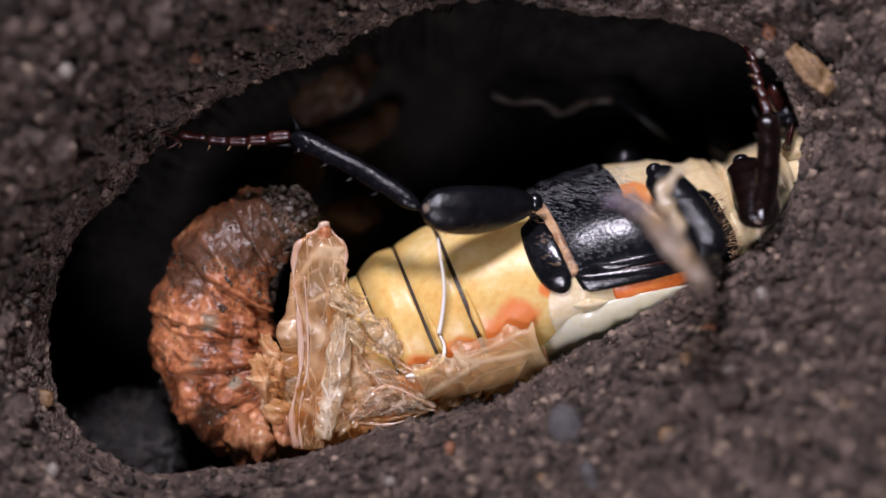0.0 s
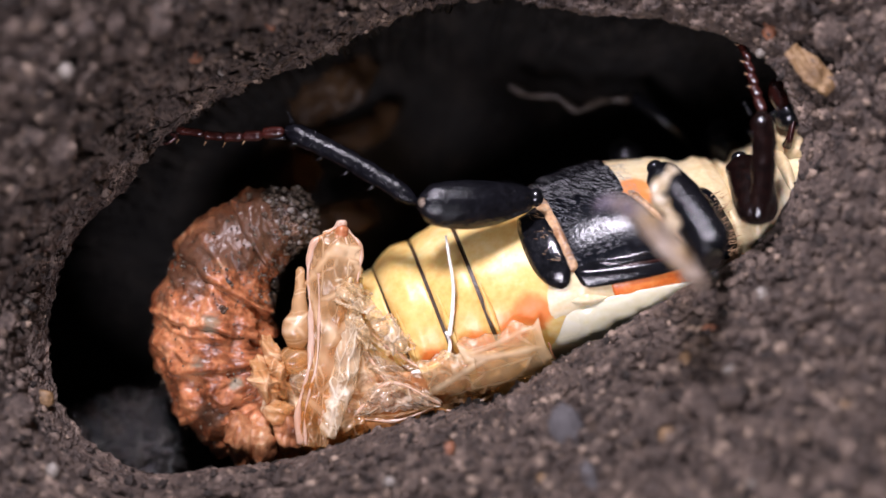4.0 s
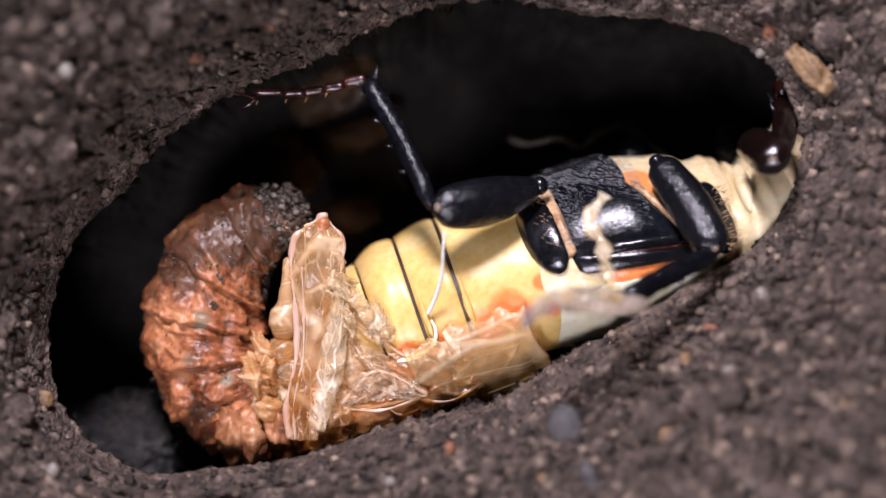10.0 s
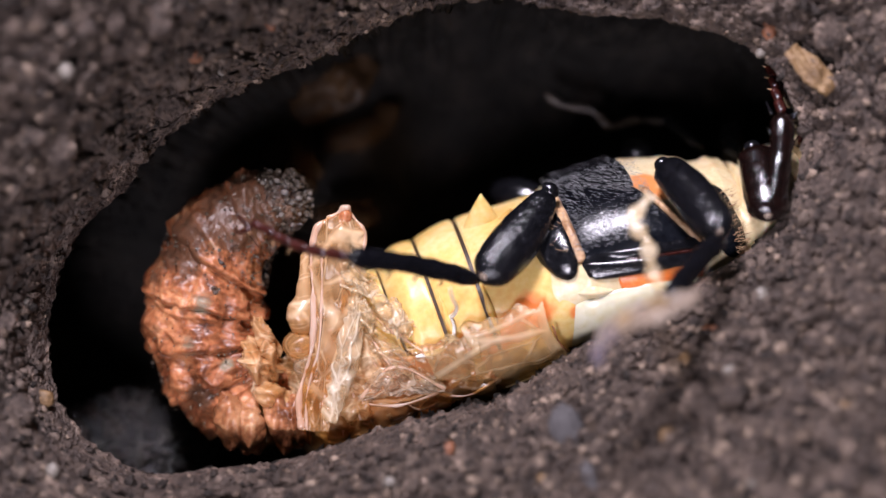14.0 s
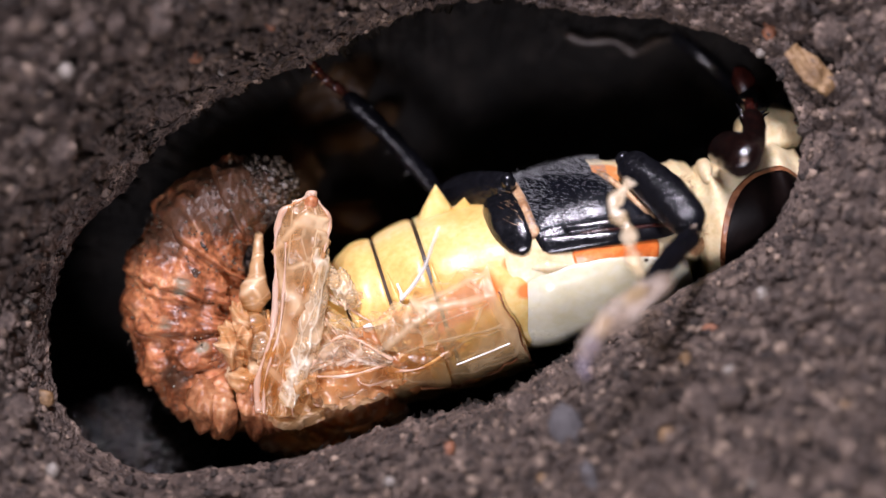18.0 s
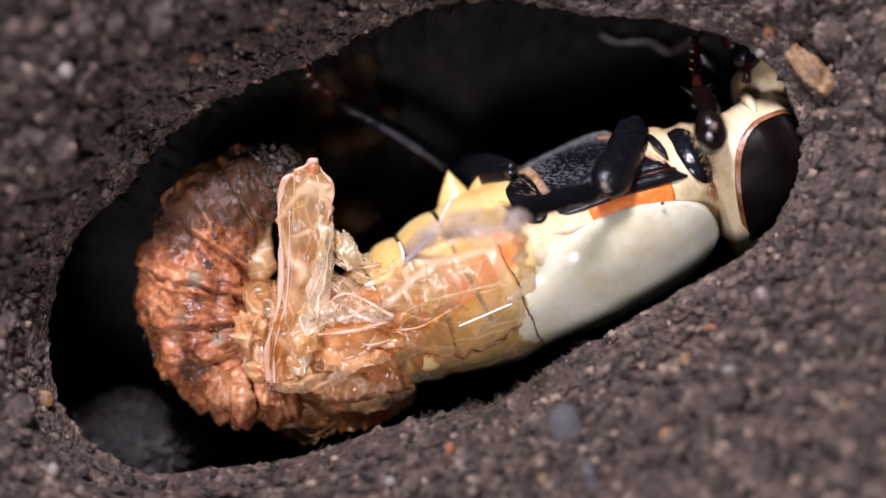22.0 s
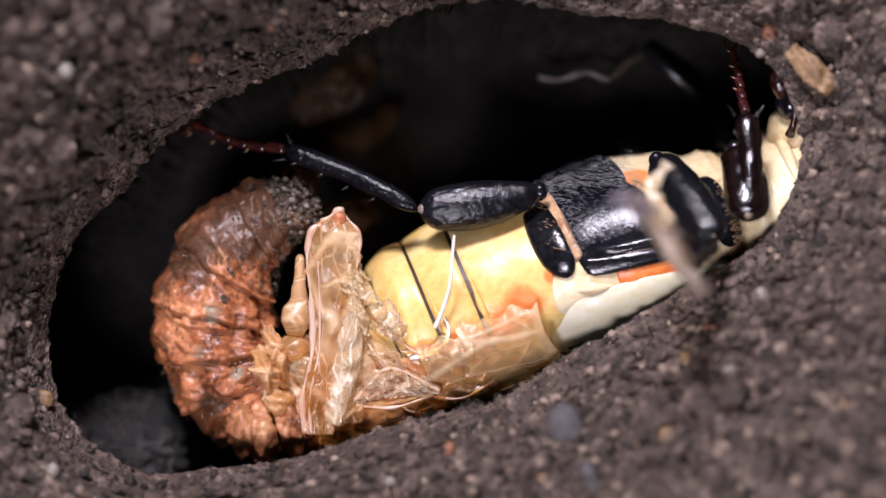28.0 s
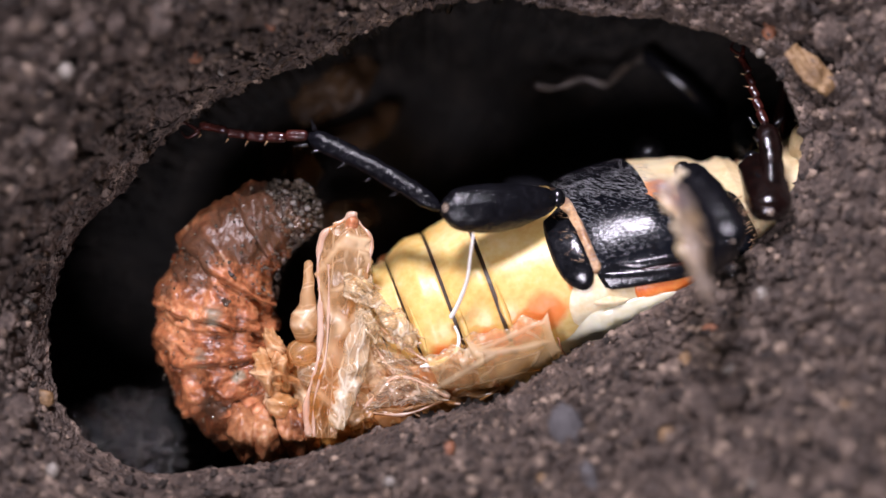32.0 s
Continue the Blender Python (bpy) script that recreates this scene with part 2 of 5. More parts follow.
HAIR = shader("silver_hair", [(.10, .10, .105), (.30, .30, .305)], 900, 0.3, 0.1, 2500)


def blotched(name, base, colour, spots):
    """A copy of a surface with soft blotches of another colour: spots are (centre, radius) in the thing's own space."""
    m = base.copy()
    m.name = name
    n, l = m.node_tree.nodes, m.node_tree.links
    b = next(k for k in n if k.type == "BSDF_PRINCIPLED")
    source = b.inputs["Base Color"].links[0].from_socket
    co = n.new("ShaderNodeTexCoord")
    ns = n.new("ShaderNodeTexNoise")
    ns.inputs["Scale"].default_value, ns.inputs["Detail"].default_value = 420, 3
    l.new(co.outputs["Object"], ns.inputs["Vector"])
    for centre, radius in spots:
        d = n.new("ShaderNodeVectorMath")
        d.operation = "DISTANCE"
        d.inputs[1].default_value = centre
        l.new(co.outputs["Object"], d.inputs[0])
        wob = n.new("ShaderNodeMath")
        wob.operation = "MULTIPLY_ADD"
        wob.inputs[1].default_value, wob.inputs[2].default_value = radius * 0.9, -radius * 0.45
        l.new(ns.outputs["Fac"], wob.inputs[0])
        add = n.new("ShaderNodeMath")
        add.operation = "ADD"
        l.new(d.outputs["Value"], add.inputs[0])
        l.new(wob.outputs[0], add.inputs[1])
        mr = n.new("ShaderNodeMapRange")
        mr.interpolation_type = "SMOOTHSTEP"
        mr.inputs["From Min"].default_value, mr.inputs["From Max"].default_value = radius * 0.55, radius * 1.1
        mr.inputs["To Min"].default_value, mr.inputs["To Max"].default_value = 0.92, 0.0
        l.new(add.outputs[0], mr.inputs["Value"])
        mx = n.new("ShaderNodeMix")
        mx.data_type = "RGBA"
        l.new(mr.outputs["Result"], mx.inputs["Factor"])
        l.new(source, mx.inputs["A"])
        mx.inputs["B"].default_value = (*colour, 1)
        source = mx.outputs["Result"]
    l.new(source, b.inputs["Base Color"])
    return m


# ---- mesh helpers ----
def part(name, bm, material, parent=None, label="", smooth=True):
    """Links a bmesh as ONE mesh object, under a thing or a part where one is given."""
    me = bpy.data.meshes.new(name)
    bm.to_mesh(me)
    bm.free()
    if smooth:
        me.shade_smooth()
    me.materials.append(material)
    ob = new(name, me)
    ob.parent = parent
    if label:
        ob["label"] = label
    return ob


def thing(name, label, category, group="", kind=""):
    return tagged(new(name), label, category, group, kind)


def lerp_table(table, x):
    """The columns of a table at x, glided between its rows."""
    if x <= table[0][0]:
        return table[0][1:]
    for a, b in zip(table, table[1:]):
        if x <= b[0]:
            f = (x - a[0]) / (b[0] - a[0])
            f = f * f * (3 - 2 * f)
            return tuple(p + (q - p) * f for p, q in zip(a[1:], b[1:]))
    return table[-1][1:]


def grid_faces(bm, rows, close=False):
    for r0, r1 in zip(rows, rows[1:]):
        n = len(r0)
        for i in range(n if close else n - 1):
            j = (i + 1) % n
            bm.faces.new((r0[i], r0[j], r1[j], r1[i]))


def tube(path, radii, sides=12, wobble=0.0, flat=1.0, freq=900.0, seed=0.0):
    """A closed tube along a path of points, with its own radius at each; flat squeezes its height."""
    bm = bmesh.new()
    rows = []
    side = None
    for i, p in enumerate(path):
        d = (path[min(i + 1, len(path) - 1)] - path[max(i - 1, 0)]).normalized()
        up = Vector((0, 0, 1)) if side is None else side
        x = d.cross(up)
        if x.length < 1e-6:
            x = d.cross(Vector((0, 1, 0)))
        x.normalize()
        y = x.cross(d).normalized()
        side = y
        row = []
        for k in range(sides):
            a = math.tau * k / sides
            q = p + x * (math.cos(a) * radii[i]) + y * (math.sin(a) * radii[i] * flat)
            if wobble:
                q += (q - p) * wobble * noise.noise(q * freq + Vector((seed, 0, 0)))
            row.append(bm.verts.new(q))
        rows.append(row)
    grid_faces(bm, rows, True)
    bm.faces.new(rows[0][::-1])
    bm.faces.new(rows[-1])
    bmesh.ops.recalc_face_normals(bm, faces=bm.faces)
    return bm


def spline(points, n):
    """n points on a smooth curve through the given ones."""
    pts = [Vector(p) for p in points]
    out = []
    for i in range(n):
        s = i / (n - 1) * (len(pts) - 1)
        k = min(int(s), len(pts) - 2)
        f = s - k
        a, b, c, d = pts[max(k - 1, 0)], pts[k], pts[k + 1], pts[min(k + 2, len(pts) - 1)]
        out.append(0.5 * (2 * b + (c - a) * f + (2 * a - 5 * b + 4 * c - d) * f * f + (3 * b - a - 3 * c + d) * f ** 3))
    return out


def ball(centre, radius, squash=(1, 1, 1), level=2, rough=0.0, freq=700.0):
    bm = bmesh.new()
    bmesh.ops.create_icosphere(bm, subdivisions=level, radius=1.0)
    c = Vector(centre)
    for v in bm.verts:
        d = Vector((v.co.x * squash[0], v.co.y * squash[1], v.co.z * squash[2])) * radius
        v.co = c + d * (1 + rough * noise.noise((c + d) * freq))
    return bm


# ---- the soil and its chamber ----
RIM_MID = (740.0, 430.0)
# the opening's rim: distance from its middle every 10 degrees, from east towards north
RIM = (600, 686, 708, 680, 605, 526, 483, 458, 434, 412, 390, 375, 371, 388, 419, 452, 492, 532,
       610, 663, 694, 683, 631, 517, 444, 373, 332, 312, 305, 308, 312, 316, 326, 352, 402, 478)


def rim_radius(a):
    s = (a / math.tau * 36) % 36
    k = int(s)
    f = s - k
    p = [RIM[(k + j) % 36] for j in (-1, 0, 1, 2)]
    r = 0.5 * (2 * p[1] + (p[2] - p[0]) * f + (2 * p[0] - 5 * p[1] + 4 * p[2] - p[3]) * f * f + (3 * p[1] - p[0] - 3 * p[2] + p[3]) * f ** 3)
    x, y = math.cos(a), math.sin(a)
    return r + 5 * noise.noise(Vector((x * 12, y * 12, 3.1))) + 4 * noise.noise(Vector((x * 36, y * 36, 7.7))) + 2.5 * noise.noise(Vector((x * 90, y * 90, 1.7)))


def lumps(q, scale):
    """Rounded clods: high in their middles, with creases where they meet."""
    w = Vector((noise.noise(q * scale * 0.9), noise.noise(q * scale * 0.9 + Vector((9, 0, 0))), 0)) * 0.35
    d = noise.voronoi(q * scale + w)[0]
    return min(1.0, (d[1] - d[0]) * 1.6) ** 0.6 - 0.5


def soil_relief(p):
    q = p * 1000
    z = 1.1 * noise.fractal(q * 0.13, 1.0, 2.0, 3)
    patch = 0.5 + 0.5 * noise.noise(q * 0.2 + Vector((3, 8, 0)))
    # the north-west bank is broken into coarser clods with deep gaps
    bank = min(1.0, max(0.0, (p.y - 0.7 * p.x - 0.012) / 0.02))
    z += (0.9 + 1.2 * patch + 0.7 * bank) * lumps(q, 0.36) + (0.8 + 0.6 * (1 - patch)) * lumps(q + Vector((31, 7, 0)), 0.8)
    z += (0.8 + 0.9 * bank) * lumps(q + Vector((5, 77, 0)), 0.2) + 0.4 * lumps(q + Vector((15, 3, 0)), 1.5)
    z -= (1.6 + 2.2 * bank) * max(0.0, noise.noise(q * 0.42 + Vector((40, 2, 0))) - 0.22 + 0.08 * bank)
    z += 0.3 * noise.noise(q * 1.9) + 0.2 * noise.noise(q * 3.6)
    return z * 0.001


def lip_drop(u, v, s):
    """The soil leans down towards the opening, most on its north-west side."""
    a = math.atan2(RIM_MID[1] - v, u - RIM_MID[0])
    west = max(0.0, math.cos(a - math.radians(154))) ** 1.1
    near = math.exp(-max(0.0, s - 1) * (9 - 5.5 * west))
    south = max(0.0, math.cos(a + math.radians(70))) ** 2
    # beyond the lip the soil rises all round like a shallow bowl
    out = max(0.0, s - 1) * rim_radius(a % math.tau) * GRID
    east = max(0.0, math.cos(a + math.radians(35)))
    return 0.005 * east * (1 - math.exp(-out / 0.022)) + (-0.0010 - 0.0060 * west - 0.0015 * south) * near + 0.012 * west * (1 - math.exp(-out / 0.010)) + (0.0110 + 0.0110 * max(0.0, -math.sin(a - 0.35))) * (1 - math.exp(-out / (0.026 - 0.012 * max(0.0, -math.sin(a + 0.25)))))


def roughness(u, v, s):
    """How much of the crumbly relief shows: the trodden southern lip is smooth for a good way out."""
    a = math.atan2(RIM_MID[1] - v, u - RIM_MID[0])
    south = max(0.0, math.cos(a + math.radians(62)))
    return min(1.0, max(0.15, 0.2 + (s - 1) * (12 - 10.2 * south)))


def soil_sheet():
    """The ground with its hole, and the smooth lining of the chamber below."""
    bm, low = bmesh.new(), bmesh.new()
    n = 1000
    steps = [1.0]
    while steps[-1] < 1.9:
        steps.append(steps[-1] + 0.0065)
    while steps[-1] < 60:
        steps.append(steps[-1] * 1.3)
    # under the rim the wall leans back, widens to the chamber and closes to its floor
    wall = [(1.0, -0.4), (1.006, -1.2), (1.02, -2.5), (1.05, -4.5), (1.08, -7), (1.11, -10), (1.13, -13.5), (1.13, -17), (1.11, -20.5), (1.06, -24), (0.98, -27),
            (0.88, -29.4), (0.74, -31), (0.58, -32), (0.4, -32.6), (0.2, -33), (0.08, -33)]
    rows = []
    ring = [(math.tau * k / n, rim_radius(math.tau * k / n)) for k in range(n)]
    for s, d in reversed(wall):
        row = []
        for a, r in ring:
            u, v = RIM_MID[0] + r * s * math.cos(a), RIM_MID[1] - r * s * math.sin(a)
            lip = lip_drop(u, v, 1.0)
            p = at(u, v, lip)
            p.z = d * 0.001 + lip * max(0.0, 1 + d / 14)
            p += Vector((math.cos(a), math.sin(a), 0.5)) * soil_relief(p + Vector((0, p.z, 0.05))) * min(1.2, 0.2 - d / 6)
            row.append(low.verts.new(p))
        rows.append(row)
    low.faces.new(rows[0])
    grid_faces(low, rows, True)
    bmesh.ops.recalc_face_normals(low, faces=low.faces)
    rows = [[bm.verts.new(v.co) for v in rows[-1]]]
    for s in steps:
        row = []
        for a, r in ring:
            u, v = RIM_MID[0] + r * s * math.cos(a), RIM_MID[1] - r * s * math.sin(a)
            z = lip_drop(u, v, s)
            p = at(u, v, z)
            p.z += soil_relief(p) * roughness(u, v, s) if s < 4 else 0.0
            row.append(bm.verts.new(p))
        rows.append(row)
    grid_faces(bm, rows, True)
    bmesh.ops.recalc_face_normals(bm, faces=bm.faces)
    return bm, low


SHEET, CHAMBER = soil_sheet()
tagged(part("chamber_wall", CHAMBER, SHADED_LINING), "smooth compacted wall of the pupal chamber, colour darkened for its shade", "chamber wall", kind="structure")
ground = tagged(part("ground", SHEET, SOIL), "dark brown crumbly moist soil with an open pupal chamber in it", "soil", kind="structure")


def soil_place(u, v):
    """How far out from the rim (1 is on it), and the place on the soil."""
    du, dv = u - RIM_MID[0], RIM_MID[1] - v
    s = math.hypot(du, dv) / rim_radius(math.atan2(dv, du) % math.tau)
    p = at(u, v, lip_drop(u, v, s))
    p.z += soil_relief(p) * roughness(u, v, s)
    return s, p


ICO = bmesh.new()
bmesh.ops.create_icosphere(ICO, subdivisions=1, radius=1.0)
ICO_VERTS = [v.co.copy() for v in ICO.verts]
ICO_TRIS = [[v.index for v in f.verts] for f in ICO.faces]
ICO.free()


def grit(name, places, material, rnd, squash=(.6, 1.0)):
    """Many small angular grains as one mesh: places are (centre, radius)."""
    verts, faces = [], []
    for c, r in places:
        k0 = len(verts)
        turn = Euler((rnd.uniform(0, 6), rnd.uniform(0, 6), rnd.uniform(0, 6))).to_matrix()
        sq = Vector((rnd.uniform(.7, 1.4), rnd.uniform(.7, 1.2), rnd.uniform(*squash)))
        for b in ICO_VERTS:
            d = Vector((b.x * sq.x, b.y * sq.y, b.z * sq.z)) * (r * rnd.uniform(.55, 1.3))
            verts.append(c + turn @ d)
        faces += [[i + k0 for i in t] for t in ICO_TRIS]
    me = bpy.data.meshes.new(name)
    me.from_pydata(verts, [], faces)
    me.shade_smooth()
    me.materials.append(material)
    return new(name, me)


def crumbs(count, seed):
    rnd = random.Random(seed)
    places = []
    while len(places) < count:
        u, v = rnd.uniform(-100, 1670), rnd.uniform(-100, 980)
        s, p = soil_place(u, v)
        if s < 1.004 or noise.noise(p * 160) < rnd.uniform(-.8, .35):
            continue
        r = 0.00010 + 0.00070 * rnd.random() ** 5
        p.z -= r * 0.15
        places.append((p, r))
    return grit("soil_crumbs", places, CRUMB, rnd)


def clods(count, seed):
    """Rounded clods of soil, half sunk in the ground."""
    rnd = random.Random(seed)
    made = 0
    while made < count:
        u, v = rnd.uniform(-20, 1590), rnd.uniform(-20, 900)
        s, p = soil_place(u, v)
        r = rnd.uniform(13, 30) * GRID
        if s < 1.0 + 1.6 * r / (rim_radius(0) * GRID):
            continue
        bm = ball((0, 0, 0), r, (rnd.uniform(.9, 1.3), rnd.uniform(.8, 1.1), rnd.uniform(.5, .8)), 3, 0.0)
        o = Vector((rnd.uniform(0, 1), rnd.uniform(0, 1), 0))
        for w in bm.verts:
            w.co *= 1 + 0.30 * noise.noise(w.co * 700 + o * 50) + 0.14 * noise.noise(w.co * 2200 + o * 50)
        ob = part("soil_clod", bm, SOIL)
        ob.matrix_world = Matrix.Translation(p) @ pose(0, 0, 0, 0, 0, rnd.uniform(0, 360))
        tagged(ob, "rounded brown clod half sunk in the soil", "soil clod", "soil clods")
        made += 1


def aggregates(count, seed):
    """Rounded granules packed over the ground, coarser on the slope above the opening."""
    rnd = random.Random(seed)
    places = []
    while len(places) < count:
        u, v = rnd.uniform(-60, 1630), rnd.uniform(-60, 940)
        s, p = soil_place(u, v)
        slope = 0.75 if u < 700 and v < 500 else 0.45
        r = 0.00028 + (0.0003 + 0.0009 * slope) * rnd.random() ** 3.2
        if s < 1.0 + 0.7 * r / 0.025 or rnd.random() < (0.7 if slope > 0.6 else 0.3) or roughness(u, v, s) < rnd.uniform(0.2, 0.9):
            continue
        p.z -= r * rnd.uniform(0.35, 0.85)
        places.append((p, r))
    return grit("soil_granules", places, AGGREGATE, rnd, (.7, 1.0))


tagged(aggregates(4200, 8), "rounded dark brown soil granules packed over the ground", "soil granules", kind="stuff")

# a crumbly bank on the chamber's south-west wall, its dimness put into the soil's colour
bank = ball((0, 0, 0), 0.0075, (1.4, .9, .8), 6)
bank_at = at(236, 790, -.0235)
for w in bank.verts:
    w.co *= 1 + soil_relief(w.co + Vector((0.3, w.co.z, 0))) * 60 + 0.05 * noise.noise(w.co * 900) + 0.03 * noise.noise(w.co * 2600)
tagged(part("soil_bank", bank, SHADED_WET_SOIL), "crumbly wet soil bank on the chamber wall, coloured dark for shade", "soil bank", kind="structure").matrix_world = Matrix.Translation(bank_at)

clods(45, 21)
tagged(crumbs(7000, 4), "loose brown and grey soil crumbs scattered over the ground", "soil crumbs", kind="stuff")


# ---- the beetle ----
# Its own space: x along the body to the head, y to the belly, z to the side that lies uppermost.
beetle = thing("beetle", "freshly emerged black and cream beetle on its side", "beetle")

THORAX = [(-190, 104, 90, 150), (-150, 146, 104, 185), (-82, 169, 112, 200), (23, 169, 116, 205), (101, 152, 112, 195), (160, 125, 74, 172), (205, 118, 56, 150), (225, 80, 50, 110)]
ABDOMEN = [(-545, 15, 15, 20), (-535, 62, 55, 65), (-520, 85, 75, 90), (-488, 116, 92, 120), (-415, 145, 114, 150), (-305, 160, 122, 175), (-150, 158, 120, 180), (-60, 120, 100, 150)]
PROTHORAX = [(183, 60, 70, 90), (196, 84, 128, 160), (228, 94, 140, 186), (295, 112, 138, 190), (350, 120, 122, 168), (395, 105, 90, 124), (420, 40, 40, 50)]


def on(table, x, phi):
    """A point of a body's skin and its way out; phi in degrees, 0 at the side, 90 at the belly."""
    av, ad, b = lerp_table(table, x)
    c, s = math.cos(math.radians(phi)), math.sin(math.radians(phi))
    a = av if s > 0 else ad
    p = Vector((x, a * s, b * c))
    return p, Vector((0, s / a, c / b)).normalized()


def body_loft(table, x0, x1, nx=40, na=64, swell=0.0, freq=0.02, ridges=()):
    bm = bmesh.new()
    rows = []
    for i in range(nx + 1):
        x = x0 + (x1 - x0) * i / nx
        row = []
        for k in range(na):
            p, nrm = on(table, x, 360.0 * k / na)
            h = swell * noise.noise(p * freq)
            for rx, rh, rw in ridges:
                h += rh * math.exp(-((x - rx + 0.10 * p.y) / rw) ** 2) * (0.1 + 0.9 * min(1.0, max(0.0, p.y / 40)))
            row.append(bm.verts.new((p + nrm * h) * U))
        rows.append(row)
    grid_faces(bm, rows, True)
    bm.faces.new(rows[0][::-1])
    bm.faces.new(rows[-1])
    bmesh.ops.recalc_face_normals(bm, faces=bm.faces)
    return bm


def plate(table, corners, thick, nx=24, na=24, bulge=0.0, sink=6.0, wave=0.0, round_=0.16, power=3.0, freq=0.03):
    """A rounded plate laid on a body's skin between four corners (x, phi): tail-low, head-low, head-high, tail-high."""
    bm = bmesh.new()
    rows = []
    (xa, pa), (xb, pb), (xc, pc), (xd, pd) = corners
    for i in range(-1, nx + 2):
        f = min(max(i / nx, 0), 1)
        row = []
        for k in range(-1, na + 2):
            g = min(max(k / na, 0), 1)
            ff = f + round_ * (0.5 - f) * abs(2 * g - 1) ** power
            gg = g + round_ * (0.5 - g) * abs(2 * f - 1) ** power
            x = (xa * (1 - gg) + xd * gg) * (1 - ff) + (xb * (1 - gg) + xc * gg) * ff
            phi = (pa * (1 - gg) + pd * gg) * (1 - ff) + (pb * (1 - gg) + pc * gg) * ff
            p, nrm = on(table, x, phi)
            edge = max(abs(2 * f - 1), abs(2 * g - 1))
            h = thick * (1 - edge ** 6 * 0.55) + bulge * (1 - (2 * f - 1) ** 2) * (1 - (2 * g - 1) ** 2)
            if i in (-1, nx + 1) or k in (-1, na + 1):
                h = -sink
            h += wave * noise.noise(p * freq)
            row.append(bm.verts.new((p + nrm * h) * U))
        rows.append(row)
    grid_faces(bm, rows)
    bmesh.ops.recalc_face_normals(bm, faces=bm.faces)
    face = bm.faces[:][len(bm.faces) // 2]
    out = on(table, (xa + xc) / 2, (pa + pc) / 2)[1]
    if face.normal.dot(out) < 0:
        bmesh.ops.reverse_faces(bm, faces=bm.faces)
    return bm


def hairs(table, count, xs, phis, length, lean, seed, base=6.0, width=0.9):
    """Short tapering hairs on a body's skin, all leaning one way."""
    rnd = random.Random(seed)
    bm = bmesh.new()
    for _ in range(count):
        p, nrm = on(table, rnd.uniform(*xs), rnd.uniform(*phis))
        d = (nrm * rnd.uniform(.25, .7) + Vector(lean) + Vector((rnd.uniform(-.35, .35), rnd.uniform(-.35, .35), rnd.uniform(-.2, .2)))).normalized()
        s = d.cross(Vector((rnd.uniform(-1, 1), rnd.uniform(-1, 1), 1))).normalized() * width
        o = p + nrm * base
        ln = length * rnd.uniform(.5, 1.2)
        tip = o + d * ln + Vector(lean) * ln * 0.3
        t2 = d.cross(s)
        a, b, c = (bm.verts.new((o + q) * U) for q in (s, -s * .5 + t2 * .8, -s * .5 - t2 * .8))
        e = bm.verts.new(tip * U)
        for f in ((a, b, e), (b, c, e), (c, a, e)):
            bm.faces.new(f)
    return bm


def spots(table, *rows):
    return [((on(table, x, phi)[0] + on(table, x, phi)[1] * 5) * U, r * U) for x, phi, r in rows]


BELLY = blotched("yellow_belly", YELLOW, (.60, .16, .035), spots(ABDOMEN, (-262, -10, 34), (-222, -3, 40), (-160, 8, 18), (-150, -14, 16), (-335, -16, 36), (-300, -20, 30), (-410, -18, 30)))
BREAST = blotched("cream_breast", CREAM, (.55, .19, .05), spots(THORAX, (56, 54, 34), (72, 44, 24), (192, -14, 14)))
thorax = part("thorax", body_loft(THORAX, -190, 225, 60, 90, 3, 0.03, ((150, 5, 9), (196, 6, 8))), BREAST, beetle, "cream thorax under black plates")
# the belly plates: black, with narrow seams between them
part("breast_base", plate(THORAX, [(-92, 3), (146, -11), (40, 49), (-112, 76)], 4.5, 40, 40, 3, 6, 0.5, 0.04, 6), CHITIN, thorax, "black breast between the plates")
part("sternum", plate(THORAX, [(-90, 14), (114, 2), (38, 50), (-112, 78)], 7, 50, 50, 4, 6, 0.8, 0.05, 6), CHITIN_HAIRY, thorax, "black finely haired breast plate")
part("sternum_keel", plate(THORAX, [(-112, 74), (40, 49), (10, 140), (-112, 140)], 7.5, 30, 24, 3, 6, 0.8, 0.05, 6), SHIN, thorax, "black keel of the breast")
part("side_plate", plate(THORAX, [(-84, 2), (146, -12), (124, 1), (-92, 13.5)], 7, 40, 14, 4, 6, 0.6, 0.06, 5), CHITIN, thorax, "glossy black side plate")
part("upper_side_plate", plate(THORAX, [(-40, 9.5), (124, 1.5), (114, 10), (-60, 16)], 9, 30, 8, 2, 6, 0, 0.05, 5), CHITIN, thorax, "narrow black strip")
part("red_seam", plate(THORAX, [(-30, 7.6), (128, -1.0), (128, 2.2), (-30, 9.6)], 8.4, 30, 4, 1, 6, 0, 0.02, 5), RED, thorax, "thin red-brown seam")
part("orange_plate", plate(THORAX, [(-36, -24), (100, -30), (112, -8), (-44, 2)], 2, 30, 12, 2, 6, 1, 0.08, 3), ORANGE, thorax, "orange plate beside the wing case")
part("cream_lobe", plate(THORAX, [(-116, -12), (-50, -16), (-56, -6), (-112, 2)], 0, 24, 16, 6, 6, 1, 0.45, 1.8, 0.03), CREAM, thorax)
part("hind_coxa", plate(THORAX, [(-142, 4), (-90, 9), (-108, 74), (-206, 66)], 11, 26, 30, 11, 18, 0.8, 0.22, 2.4), CHITIN, thorax, "glossy black hip plate")
part("seam", plate(THORAX, [(-104, 13), (-82, 14), (-96, 72), (-128, 70)], 9, 10, 24, 3, 6, 3, 0.1, 3, 0.08), TAN, thorax, "tan wrinkled seam")
